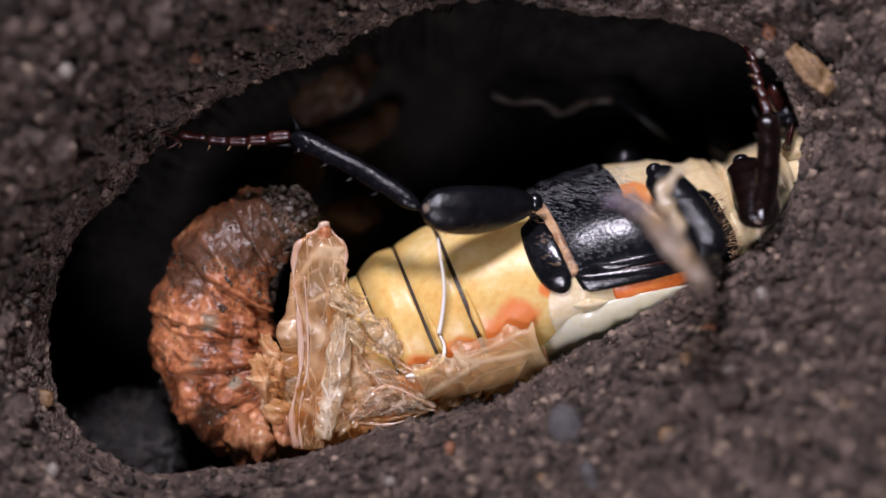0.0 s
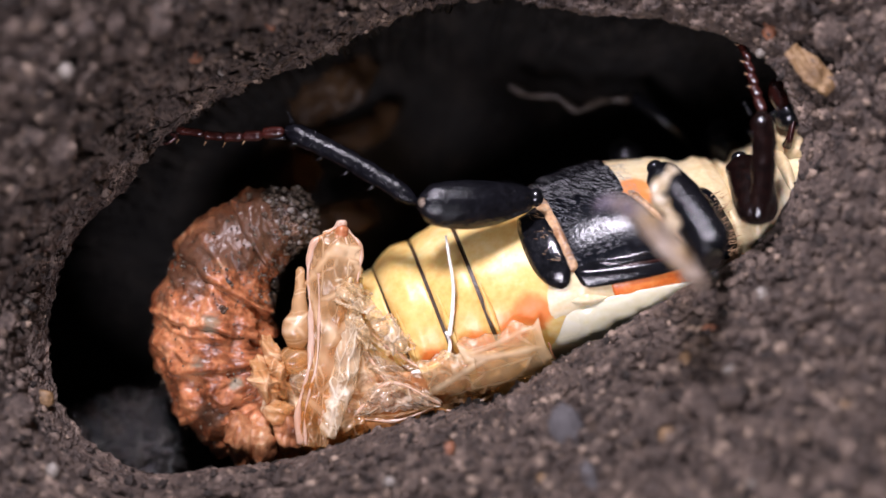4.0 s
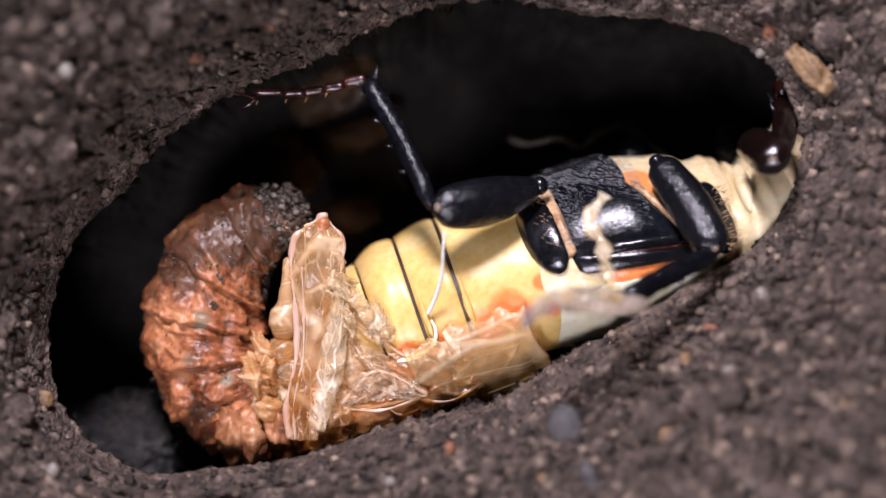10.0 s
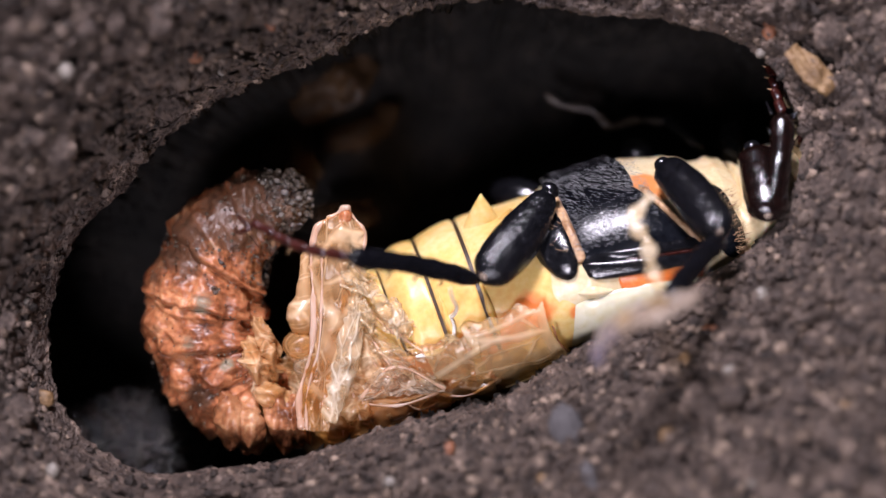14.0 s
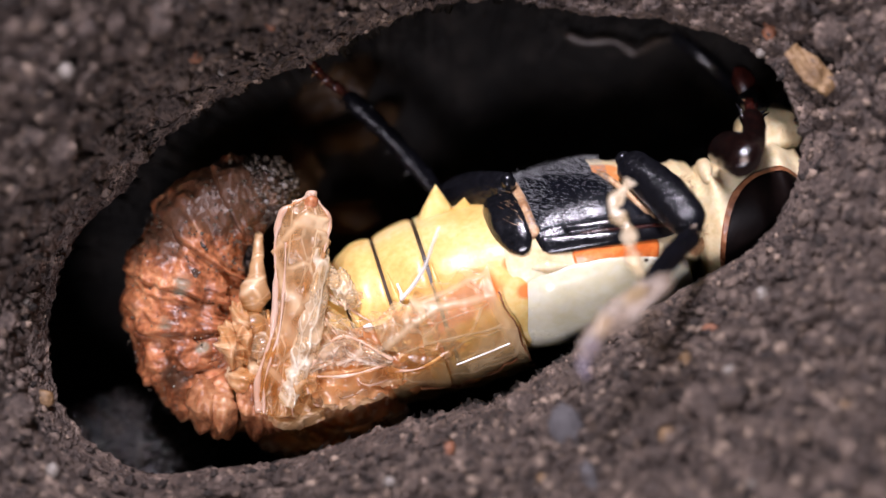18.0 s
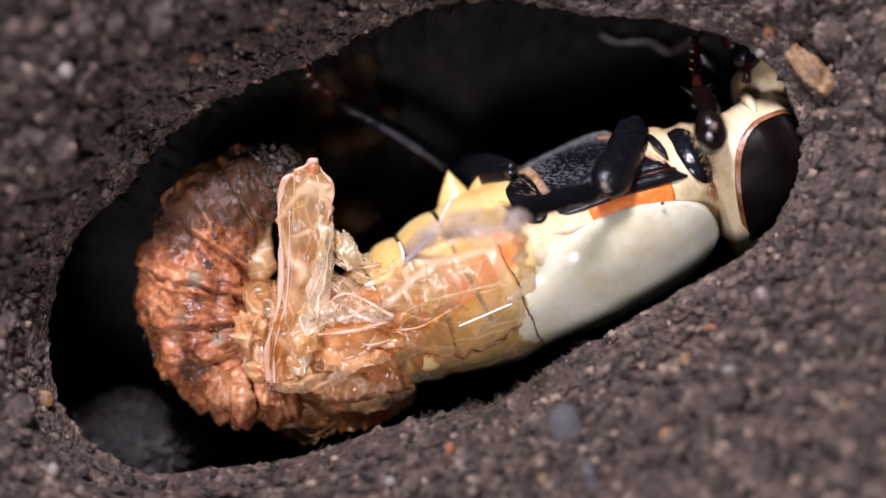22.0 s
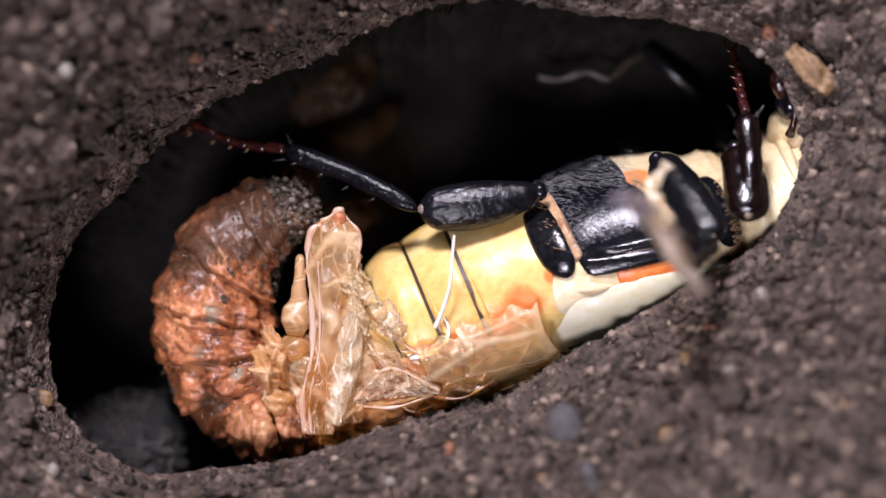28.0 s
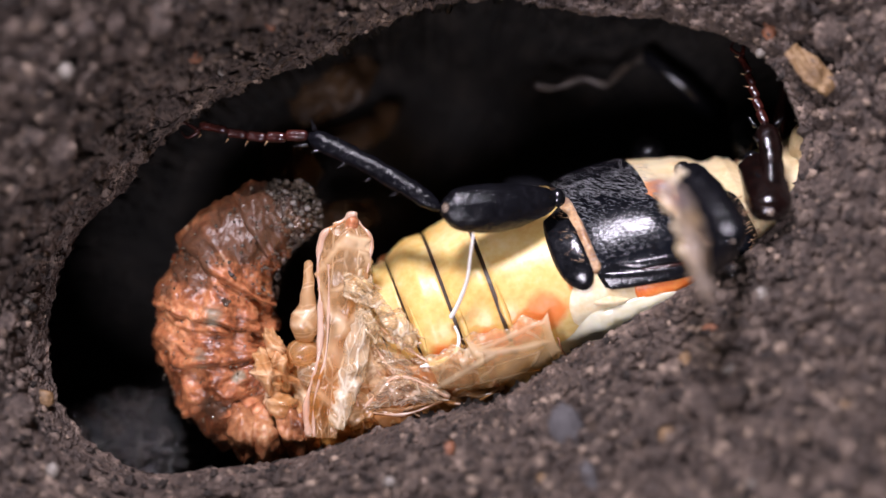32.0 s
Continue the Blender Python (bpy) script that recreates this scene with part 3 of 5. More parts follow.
part("seam", plate(THORAX, [(112, 2), (124, 2), (52, 52), (38, 50)], 6, 8, 24, 4, 6, 2, 0.1, 3, 0.08), TAN, thorax, "tan wrinkled seam")
part("middle_patch", plate(THORAX, [(146, -26), (198, -30), (190, 46), (138, 48)], 6, 16, 24, 6, 6, 1, 0.25, 2.5), CHITIN_HAIRY, thorax, "black haired patch")
part("hind_patch", plate(THORAX, [(112, 10), (132, 8), (122, 34), (106, 36)], 10, 12, 14, 8, 6, 0, 0.4, 2), CHITIN, thorax, "black oval knob")
part("tan_corner", plate(THORAX, [(160, -52), (204, -52), (202, -31), (158, -28)], 6, 12, 12, 6, 6, 3, 0.3, 2), TAN, thorax, "wrinkled tan corner")
part("hairs", hairs(THORAX, 160, (-108, 20), (60, 92), 14, (-.9, .25, -.1), 5, 6, 0.34), HAIR, thorax, "fine silvery hairs")
part("hairs", hairs(THORAX, 1700, (-108, 60), (18, 76), 9, (-.9, .2, -.05), 15, 8, 0.34), HAIR, thorax, "fine silvery hairs")
part("hairs", hairs(THORAX, 110, (170, 194), (-22, 36), 12, (.9, .1, .1), 6, 10, 0.7), TAN, thorax, "golden bristles")
part("bristle_tuft", hairs(THORAX, 16, (152, 162), (-10, -4), 10, (.5, .5, .4), 31, 1, 1.1), CHITIN, thorax, "tiny tuft of black bristles")
part("hairs", hairs(THORAX, 45, (-126, -104), (20, 70), 18, (-.6, .3, .1), 9, 10, 0.8), TAN, thorax, "golden bristles")

abdomen = part("abdomen", body_loft(ABDOMEN, -545, -60, 50), DARKGAP, beetle, "belly with dark seams between its rings")
for x0, x1, s0, s1 in ((-140, -297, -14, -14), (-304, -376, -14, -16), (-382, -451, -16, -22), (-457, -505, -18, -20), (-511, -536, -12, -12)):
    part("belly_ring", plate(ABDOMEN, [(x1 + 10, -75), (x0 + 10, -75), (x0 + s0, 150), (x1 + s1, 150)], 5, 26, 60, 2, 3, 2.2, 0.02, 8, 0.02), BELLY, abdomen, "glossy yellow belly ring with orange blotches")
for x in (-292, -368, -445):
    part("ring_flange", plate(ABDOMEN, [(x - 6, -16), (x + 13, -20), (x + 2, 32), (x - 8, 30)], 8, 8, 20, 3, 3, 1, 0.6, 1.5), YELLOW, abdomen, "pale edge of a belly ring")


def cone(base, tip, r, flat=0.5, n=8):
    pts = [Vector(base) * U + (Vector(tip) - Vector(base)) * U * (i / n) for i in range(n + 1)]
    return tube(pts, [max(r * U * (1 - (i / n) ** 1.3), 0.00002) for i in range(n + 1)], 14, 0.05, flat)


part("belly_spur", cone((-262, 140, 60), (-248, 204, 76), 36, 0.5), YELLOW, abdomen, "pointed cream spur")
part("belly_spur", cone((-215, 140, 70), (-205, 166, 84), 24, 0.5), YELLOW, abdomen, "pointed cream spur")

WINGS = [(-480, 100, 60, 84), (-440, 118, 68, 98), (-380, 130, 76, 112), (-290, 138, 84, 132), (-186, 148, 98, 160), (-82, 190, 112, 194), (23, 196, 116, 205), (101, 180, 113, 197), (165, 146, 104, 172)]
wing = part("wing_case", plate(WINGS, [(-470, -38), (154, 7), (160, -124), (-470, -124)], 10, 90, 50, 22, 24, 1.6, 0.3, 2.4, 0.014), PEARL, beetle, "soft pearly white wing case")
part("wing_case", plate(WINGS, [(-470, -128), (142, -128), (146, -185), (-470, -165)], 10, 60, 30, 20, 24, 1.6, 0.16, 2.6), PEARL, beetle, "soft pearly white wing case")
part("speck", ball(on(THORAX, 78, -26)[0] * U + Vector((0, 0, 26 * U)), 4 * U, (1, 1, .5), 1), DARKGAP, wing, "dark speck")

prothorax = part("prothorax", body_loft(PROTHORAX, 183, 420, 60, 96, 3, 0.02, ((202, 9, 6), (218, -7, 6), (234, 9, 7), (254, -6, 8), (272, 5, 8))), CREAM, beetle, "cream front body with a dark patch")
part("dark_patch", plate(PROTHORAX, [(200, -95), (396, -90), (408, 16), (236, 3)], 3.4, 40, 40, 3, 5, 0.5, 0.26, 2.4), DARK_PATCH, prothorax, "large black patch")
part("patch_edge", plate(PROTHORAX, [(194, -95), (399, -90), (412, 21), (229, 8)], 1.4, 40, 40, 2.2, 5, 0.6, 0.26, 2.4), BROWN_HEM, prothorax, "brown border of the black patch")
part("leg_socket", plate(PROTHORAX, [(212, 18), (236, 16), (252, 74), (222, 80)], 9, 14, 24, 7, 5, 2, 0.3, 2), CREAM, prothorax, "cream ridge behind the front leg")
part("leg_socket", plate(PROTHORAX, [(300, 22), (322, 20), (330, 74), (308, 80)], 7, 14, 24, 7, 5, 2, 0.3, 2), CREAM, prothorax, "cream ridge before the front leg")
head = part("head", ball(Vector((366, 112, 60)) * U, 66 * U, (0.95, 0.85, 1.0), 4, 0.12), CREAM, prothorax, "cream head")
part("eye", ball(Vector((352, 168, 108)) * U, 30 * U, (1, 1, 1), 3), CHITIN, prothorax, "round glossy black eye")
part("antenna", tube([Vector(p) * U for p in ((330, 118, 118), (338, 132, 128), (352, 160, 132), (366, 186, 128))], [9 * U, 6 * U, 5 * U, 8 * U], 10, 0.1), RED, prothorax, "red-brown feeler")
part("antenna_club", ball(Vector((344, 206, 116)) * U, 25 * U, (.8, 1.25, .7), 3, 0.1), RED, prothorax, "red-brown grained feeler club")
part("jaw_bristles", hairs(PROTHORAX, 60, (372, 398), (40, 66), 26, (.3, .8, .3), 12, 6, 0.8), RED, prothorax)


def segment(length, r0, r1, r2, bend=0.0, flat=0.8, sides=16, wobble=0.03, n=22):
    """A leg segment along x from its joint, thick at its middle."""
    path, radii = [], []
    for i in range(n + 1):
        f = i / n
        path.append(Vector((length * f, bend * math.sin(math.pi * f), 0)))
        e = r0 + (r2 - r0) * f
        r = e + (r1 - e) * math.sin(math.pi * f ** (1.35 if r1 > r2 else 1.0)) ** (0.85 if r0 < 0.45 * r1 else 0.6)
        radii.append(max(r * math.sqrt(min(1, 0.08 + min(f, 1 - f) * 9)), 0.00002))
    return tube(path, radii, sides, wobble, flat)


def spike(base, way, length, r):
    pts = [Vector(base) + Vector(way).normalized() * length * i / 4 for i in range(5)]
    return tube(pts, [max(r * (1 - i / 4), 0.000006) for i in range(5)], 7)


def leg(kind, femur_l, tibia_l, tarsus_l, rf, rt, rs, foot_mat, foot_label, spines):
    shell = CHESTNUT if kind == "front" else LEG_CHITIN
    f = part(kind + "_thigh", segment(femur_l * U, rf * (.44 if kind == "hind" else .76) * U, rf * 1.04 * U, rf * .66 * U, 7 * U, 0.75, 28, 0.05), shell, beetle, "glossy black thigh")
    part("knee_joint", ball((femur_l * .965 * U, 0, rf * .22 * U), rf * .2 * U, (1, 1.1, .8), 2, 0.1), PALE, f, "pale knee skin")
    part("hip_joint", ball((femur_l * .02 * U, 0, rf * .1 * U), rf * .42 * U, (.8, 1, .8), 2, 0.1), CHITIN, f, "black hip joint")
    t = part(kind + "_shin", segment(tibia_l * U, rt * .72 * U, rt * .92 * U, rt * 1.2 * U, -7 * U, 0.8, 18, 0.14), CHESTNUT if kind == "front" else SHIN, beetle, "black spiny shin")
    rnd = random.Random(len(kind))
    for k in range(spines):
        x = tibia_l * (0.2 + 0.78 * k / max(1, spines - 1))
        side = 1 if k % 2 else -1
        part("spine", spike((x * U, side * rt * .7 * U, rt * .3 * U), (.7, side * 1.0, rnd.uniform(.1, .7)), 15 * U, 3.2 * U), CHITIN, t)
    for side in (-1, 1):
        part("spur", spike((tibia_l * .97 * U, side * rt * .8 * U, 0), (1, side * .7, .2), 26 * U, 4 * U), CHITIN, t)
    if kind == "middle":
        pts = spline([Vector(p) * U for p in ((0, 0, 0), (50, -6, 2), (100, -8, 4), (150, 0, 4), (182, 16, 0), (196, 36, -4))], 34)
        s = part(kind + "_foot", tube(pts, [lerp_table([(0, 17), (.3, 20), (.7, 15), (1, 7)], i / 33)[0] * U for i in range(34)], 20, 0.5, 0.8), foot_mat, beetle, foot_label)
        return f, t, s
    s = part(kind + "_foot", segment(tarsus_l * .2 * U, rs * .8 * U, rs * U, rs * .9 * U), foot_mat, beetle, foot_label)
    x = tarsus_l * .19
    y = 0.0
    for k in range(1, 5):
        ln = tarsus_l * (.26 if k == 4 else .18)
        y -= 4 * (k - 2) if kind == "hind" else 3
        jt = part("foot_joint", segment(ln * U, rs * .6 * U, rs * (1 - .07 * k) * U, rs * 1.05 * U, 0, .85, 12, 0.06, 12), foot_mat, s)
        jt.matrix_local = pose(x * U, y * U, 0, 0, 0, -3 * k if kind == "hind" else 4)
        if kind != "middle":
            part("bristle", spike(((x + ln * .9) * U, (y + rs * .6) * U, rs * .3 * U), (.6, 1, .4), 10 * U, 1.8 * U), TAN, s)
        x += ln * .97
    for side in (-1, 1):
        pts = spline([(x * U, y * U, 0), ((x + 22) * U, (y + side * 12) * U, 2 * U), ((x + 36) * U, (y + side * 8 - 10) * U, 0)], 8)
        part("claw", tube(pts, [max(4.5 * U * (1 - i / 8), 0.00001) for i in range(8)], 8), RED if foot_mat is RED else PALE, s)
    return f, t, s


FOOT_SKIN = blotched("foot_skin", blotched("tan_foot_skin", PALE, (.50, .33, .16), [(Vector((40, -4, 14)) * U, 34 * U), (Vector((120, -8, 14)) * U, 22 * U)]),
                     (.13, .11, .16), [(Vector((198, 38, 0)) * U, 46 * U), (Vector((160, 4, 10)) * U, 16 * U)])
HIND = leg("hind", 218, 266, 205, 41, 18, 10, RED, "red-brown jointed foot", 9)
MIDDLE = leg("middle", 222, 200, 195, 36, 20, 21, FOOT_SKIN, "foot wrapped in pale shed skin", 4)
FRONT = leg("front", 150, 190, 150, 37, 22, 9, RED, "red-brown jointed foot", 5)
loop = part("skin_loop", tube(spline([Vector(p) * U for p in ((0, 0, 0), (-10, 26, 4), (6, 56, 8), (46, 70, 6), (84, 52, 4), (104, 20, 2), (110, 2, 0))], 30),
                       [(15 + 5 * math.sin(i * .7)) * U for i in range(30)], 14, 0.35, 0.7), PALE, MIDDLE[2], "loop of pale shed skin")
shred = part("skin_shred", tube(spline([Vector(p) * U for p in ((0, 0, 0), (60, 8, 6), (120, -4, 0), (165, 6, 8), (205, -38, 4))], 26),
                                [(11 + 4 * math.sin(i * 1.3)) * U for i in range(26)], 10, 0.3, 0.35), CLEAR, beetle, "pale translucent strip of shed skin")
for px, py, pz, qx, qy, qz in ((88, 120, -90, 70, 172, -130), (-110, 120, -90, -190, 160, -150), (250, 80, -90, 262, 150, -130)):
    part("opposite_thigh", tube([Vector((px, py, pz)) * U + Vector((qx - px, qy - py, qz - pz)) * U * i / 8 for i in range(9)], [(22 + 14 * math.sin(math.pi * i / 8)) * U for i in range(9)], 16, 0.03), CHITIN, beetle, "glossy black thigh of the far side")
far_shin = part("opposite_shin", tube([Vector((0, 0, 0)), Vector((90, 6, 0)) * U, Vector((190, 0, 0)) * U], [13 * U, 15 * U, 18 * U], 14, 0.05), CHITIN, beetle, "black shin of the far side")
far_foot = part("opposite_foot", tube(spline([Vector(p) * U for p in ((0, 0, 0), (40, -16, 0), (90, -14, 6), (130, -36, 8), (170, -16, 4), (225, -6, 0))], 30), [(4 + 4 * abs(math.sin(i * .5))) * U for i in range(30)], 10, 0.3, 0.7), SHADED_SKIN, beetle, "far foot in pale shed skin, coloured dark for deep shade")
front_far = part("opposite_front_shin", tube(spline([Vector(p) * U for p in ((0, 0, 0), (80, 10, 0), (170, -4, 0), (250, 20, 0))], 20), [(17 - 8 * (i / 19)) * U for i in range(20)], 12, 0.12), RED, beetle, "red-brown front shin of the far side")


def body_pose(roll, hip, mid):
    """The body's pose from its roll and the plan places of its hind and middle hips."""
    slope = math.degrees(math.atan2(hip[1] - mid[1], mid[0] - hip[0])) + 4
    turn = pose(0, 0, 0, 0, 0, slope) @ pose(0, 0, 0, -roll, 0, 0)
    # the more it rolls onto its back, the lower on its side the hips come to lie
    off = turn @ (Vector((-6, 160 - min(18, max(-4, roll + 6)), 125)) * U)
    zc = -0.0150
    target = at((hip[0] + mid[0]) / 2, (hip[1] + mid[1]) / 2, zc + off.z)
    return Matrix.Translation((target.x - off.x, target.y - off.y, zc)) @ turn


# the pose in which the shed skins are drawn
REST = body_pose(0, (985, 340), (1185, 290))
REST_INV = REST.inverted()


def creases(p, freq, seed=0.0):
    q = p * freq + Vector((seed, seed * 1.7, 0))
    return (1 - 2.6 * abs(noise.noise(q))) * 0.75 + (1 - 2.6 * abs(noise.noise(q * 2.1))) * 0.28 + 0.03 * noise.noise(q * 6)


def folds(p, freq, seed=0.0):
    """Straight sharp folds in several directions, as in a crumpled film."""
    rnd = random.Random(int(seed * 10))
    q = p * freq
    h = 0.0
    for k in range(5):
        a = rnd.uniform(0, math.pi)
        n = Vector((math.cos(a), math.sin(a), rnd.uniform(-.5, .5)))
        w = rnd.uniform(.35, .9) * (1 + .35 * k)
        s = n.dot(q) * w + rnd.uniform(0, 9) + 0.9 * noise.noise(q * 0.5 + Vector((k * 5, seed, 0)))
        gate = min(1.0, max(0.0, 0.55 + 1.6 * noise.noise(q * 0.35 + Vector((0, k * 7, seed)))))
        h += (abs((s % 1.0) - 0.5) * 4 - 1) * gate / (1 + .5 * k)
    return h


def ribbon(points, widths, arch=0.3, crumple=10.0, freq=700.0, seed=0.0, nu=60, nv=34, thick=0.00004, tilt=0.0, up=None, pleats=1.2):
    """A crumpled thin sheet along a curve, with its width at each given point."""
    path = spline(points, nu)
    bm = bmesh.new()
    rows = []
    for i, p in enumerate(path):
        s = i / (nu - 1) * (len(widths) - 1)
        k = min(int(s), len(widths) - 2)
        w = (widths[k] + (widths[k + 1] - widths[k]) * (s - k)) * U
        d = (path[min(i + 1, nu - 1)] - path[max(i - 1, 0)]).normalized()
        side = d.cross(up or Vector((math.sin(tilt), 0, math.cos(tilt)))).normalized()
        nrm = side.cross(d).normalized()
        row = []
        for j in range(nv):
            g = 2 * j / (nv - 1) - 1
            q = p + side * (w * g / 2)
            fray = 1 + 0.18 * noise.noise(q * 1500 + Vector((seed, 0, 0)))
            ph = g * pleats / 2 + 1.6 * noise.noise(q * freq * 0.4 + Vector((0, seed, 0)))
            fold = abs((ph % 1.0) - 0.5) * 4 - 1
            q = p + side * (w * g / 2 * fray) + nrm * (arch * w * (1 - g * g) + crumple * U * (0.45 * fold + 0.55 * folds(q, freq, seed) + 0.1 * creases(q, freq * 3, seed)))
            row.append(bm.verts.new(q))
        rows.append(row)
    grid_faces(bm, rows)
    bmesh.ops.recalc_face_normals(bm, faces=bm.faces)
    if thick:
        bmesh.ops.solidify(bm, geom=bm.faces[:], thickness=thick)
    return bm


# ---- the larval skin ----
HUSK_AT = at(421, 527, -.020)
husk = thing("larval_skin", "crumpled red-brown larval skin with soil grains stuck on", "shed skin")


def husk_part(name, bm, material, label="", parent=None):
    bmesh.ops.translate(bm, verts=bm.verts, vec=-HUSK_AT)
    return part(name, bm, material, parent or husk, label)


def husk_line(f):
    k = [at(492, 378, -.0125), at(434, 410, -.0125), at(382, 478, -.013), at(366, 560, -.0135), at(374, 640, -.0138), at(412, 705, -.0142), at(478, 748, -.015), at(560, 768, -.0165)]
    s = f * 7
    i = min(int(s), 6)
    g = s - i
    a, b, c, d = k[max(i - 1, 0)], k[i], k[i + 1], k[min(i + 2, 7)]
    return 0.5 * (2 * b + (c - a) * g + (2 * a - 5 * b + 4 * c - d) * g * g + (3 * b - a - 3 * c + d) * g ** 3)


HUSK_R = [(0, 58), (.12, 76), (.28, 98), (.45, 106), (.62, 102), (.8, 85), (1, 40)]


def husk_segment(f0, f1, seed):
    bm = bmesh.new()
    rows = []
    n, sides = 32, 150
    for i in range(n + 1):
        g = i / n
        f = f0 + (f1 - f0) * g
        d = (husk_line(min(1, f + .01)) - husk_line(max(0, f - .01))).normalized()
        x = d.cross(Vector((0, 0, 1))).normalized()
        y = x.cross(d)
        # each fold flares towards its free edge, which laps over the next
        r = lerp_table(HUSK_R, f)[0] * U * (0.84 + 0.19 * g ** 0.6) * (1 - 0.22 * max(0.0, (g - .86) / .14) ** 2)
        row = []
        for k in range(sides):
            a = math.tau * k / sides
            out = x * math.cos(a) + y * math.sin(a) * 0.92
            q = husk_line(min(1, max(0, f - .03 * math.cos(a) * min(1, f * 6)))) + out * r
            ring = Vector((f * 20 + seed, math.cos(a) * 1.1, math.sin(a) * 1.1))
            h = 0.12 * noise.noise(q * 240) + 0.085 * (1 - 3 * abs(noise.noise(ring))) + 0.035 * (1 - 3 * abs(noise.noise(ring * 2.3)))
            h += 0.055 * folds(q, 330, seed) + 0.022 * folds(q, 800, seed + 3) + 0.02 * creases(q, 700, seed) + 0.012 * creases(q, 1800, seed)
            # long furrows run along the skin's inner side
            h += 0.07 * math.sin(a * 9 + 3 * noise.noise(q * 200)) * max(0, -math.cos(a) * 0.6 + 0.4)
            row.append(bm.verts.new(q + out * (h * r * 0.75)))
        rows.append(row)
    grid_faces(bm, rows, True)
    bm.faces.new(rows[0][::-1])
    bm.faces.new(rows[-1])
    bmesh.ops.recalc_face_normals(bm, faces=bm.faces)
    return bm


def husk_spot(f, out, radius):
    p = husk_line(f) + Vector((0, 0, lerp_table(HUSK_R, f)[0] * U * .85)) + Vector((out * U, 0, 0)) - HUSK_AT
    return p, radius * U


# spots near the tip are soil; outer-edge ones put shade into the colour
HUSK_SPOTTED = blotched("spotted_larval_skin", blotched("soiled_shaded_skin", HUSK, (.075, .036, .020), [husk_spot(.02, 0, 100), husk_spot(.12, -30, 85), husk_spot(.24, -75, 70), husk_spot(.32, -110, 50), husk_spot(.5, -105, 36), husk_spot(.75, -60, 30)]),
                        (.20, .165, .11), [husk_spot(.42, 0, 26), husk_spot(.55, -20, 22), husk_spot(.62, 30, 16), husk_spot(.82, 0, 20), husk_spot(.3, 60, 14)])
for k, (f0, f1) in enumerate(((0, .15), (.10, .31), (.27, .45), (.41, .575), (.54, .69), (.66, .80), (.77, .91), (.88, 1))):
    husk_part("skin_segment", husk_segment(f0, f1, k * 1.3), HUSK_SPOTTED, "dark soiled end of the skin" if k < 2 else "wrinkled red-brown skin fold")
husk_part("skin_tip", ball(husk_line(.012), 57 * U, (1, 1, .95), 4, 0.2, 500), HUSK_DARK, "dark soiled tip of the skin")
for k in range(2):
    c = husk_line(.30 + .09 * k)
    husk_part("breathing_spot", ball(c + Vector((22 * U, 4 * U, lerp_table(HUSK_R, .30 + .09 * k)[0] * U * .93)), 8 * U, (1, 1.1, .3), 2, 0.1), HUSK_DARK if k else DARKGAP, "dark breathing spot")
rnd = random.Random(11)
grain_meshes = []
for k in range(4):
    bm = ball((0, 0, 0), 1.0, (1, .9, .8), 1)
    for v in bm.verts:
        v.co *= rnd.uniform(.8, 1.2)
    me = bpy.data.meshes.new("grain")
    bm.to_mesh(me)
    bm.free()
    me.shade_smooth()
    me.materials.append(QUARTZ if k == 3 else GRAIN)
    grain_meshes.append(me)
for k in range(290):
    tip = k < 190
    f = rnd.uniform(0, .07) if tip else rnd.uniform(.03, .3)
    a = rnd.uniform(-.2, 3.3)
    d = (husk_line(f + .02) - husk_line(max(0, f - .02))).normalized()
    x = d.cross(Vector((0, 0, 1))).normalized()
    y = x.cross(d)
    r = lerp_table(HUSK_R, f)[0] * U * rnd.uniform(.80, 1.12)
    p = husk_line(f) + (x * math.cos(a) + y * math.sin(a)) * r
    if tip:
        p = husk_line(.015) + (Vector((rnd.gauss(0, 1), rnd.gauss(0.25, 1), abs(rnd.gauss(0, 1)) + .1)) - d * .7).normalized() * (60 * U * rnd.uniform(.88, 1.12))
    ob = new("grain", grain_meshes[rnd.choice((0, 0, 1, 1, 2, 2, 3)) if tip else rnd.choice((0, 1, 2))])
    ob.parent = husk
    sz = rnd.uniform(2.6, 7) * U if tip else rnd.uniform(1.5, 5) * U
    ob.matrix_local = Matrix.Translation(p - HUSK_AT) @ Euler((rnd.uniform(0, 6), rnd.uniform(0, 6), 0)).to_matrix().to_4x4() @ Matrix.Diagonal((sz, sz * rnd.uniform(.7, 1.2), sz, 1))
# fine soil specks over the whole skin, thickest towards the soiled end
specks = []
for k in range(1500):
    f = rnd.random() ** 1.6 * .95
    a = rnd.uniform(-.3, 3.4)
    d = (husk_line(min(1, f + .02)) - husk_line(max(0, f - .02))).normalized()
    x = d.cross(Vector((0, 0, 1))).normalized()
    specks.append((husk_line(f) + (x * math.cos(a) + x.cross(d) * math.sin(a) * .92) * (lerp_table(HUSK_R, f)[0] * U * rnd.uniform(.93, 1.06)) - HUSK_AT, rnd.uniform(.7, 2.6) * U))
speck_part = tagged(grit("soil_specks", specks, GRAIN, rnd), kind="stuff")
speck_part.parent = husk
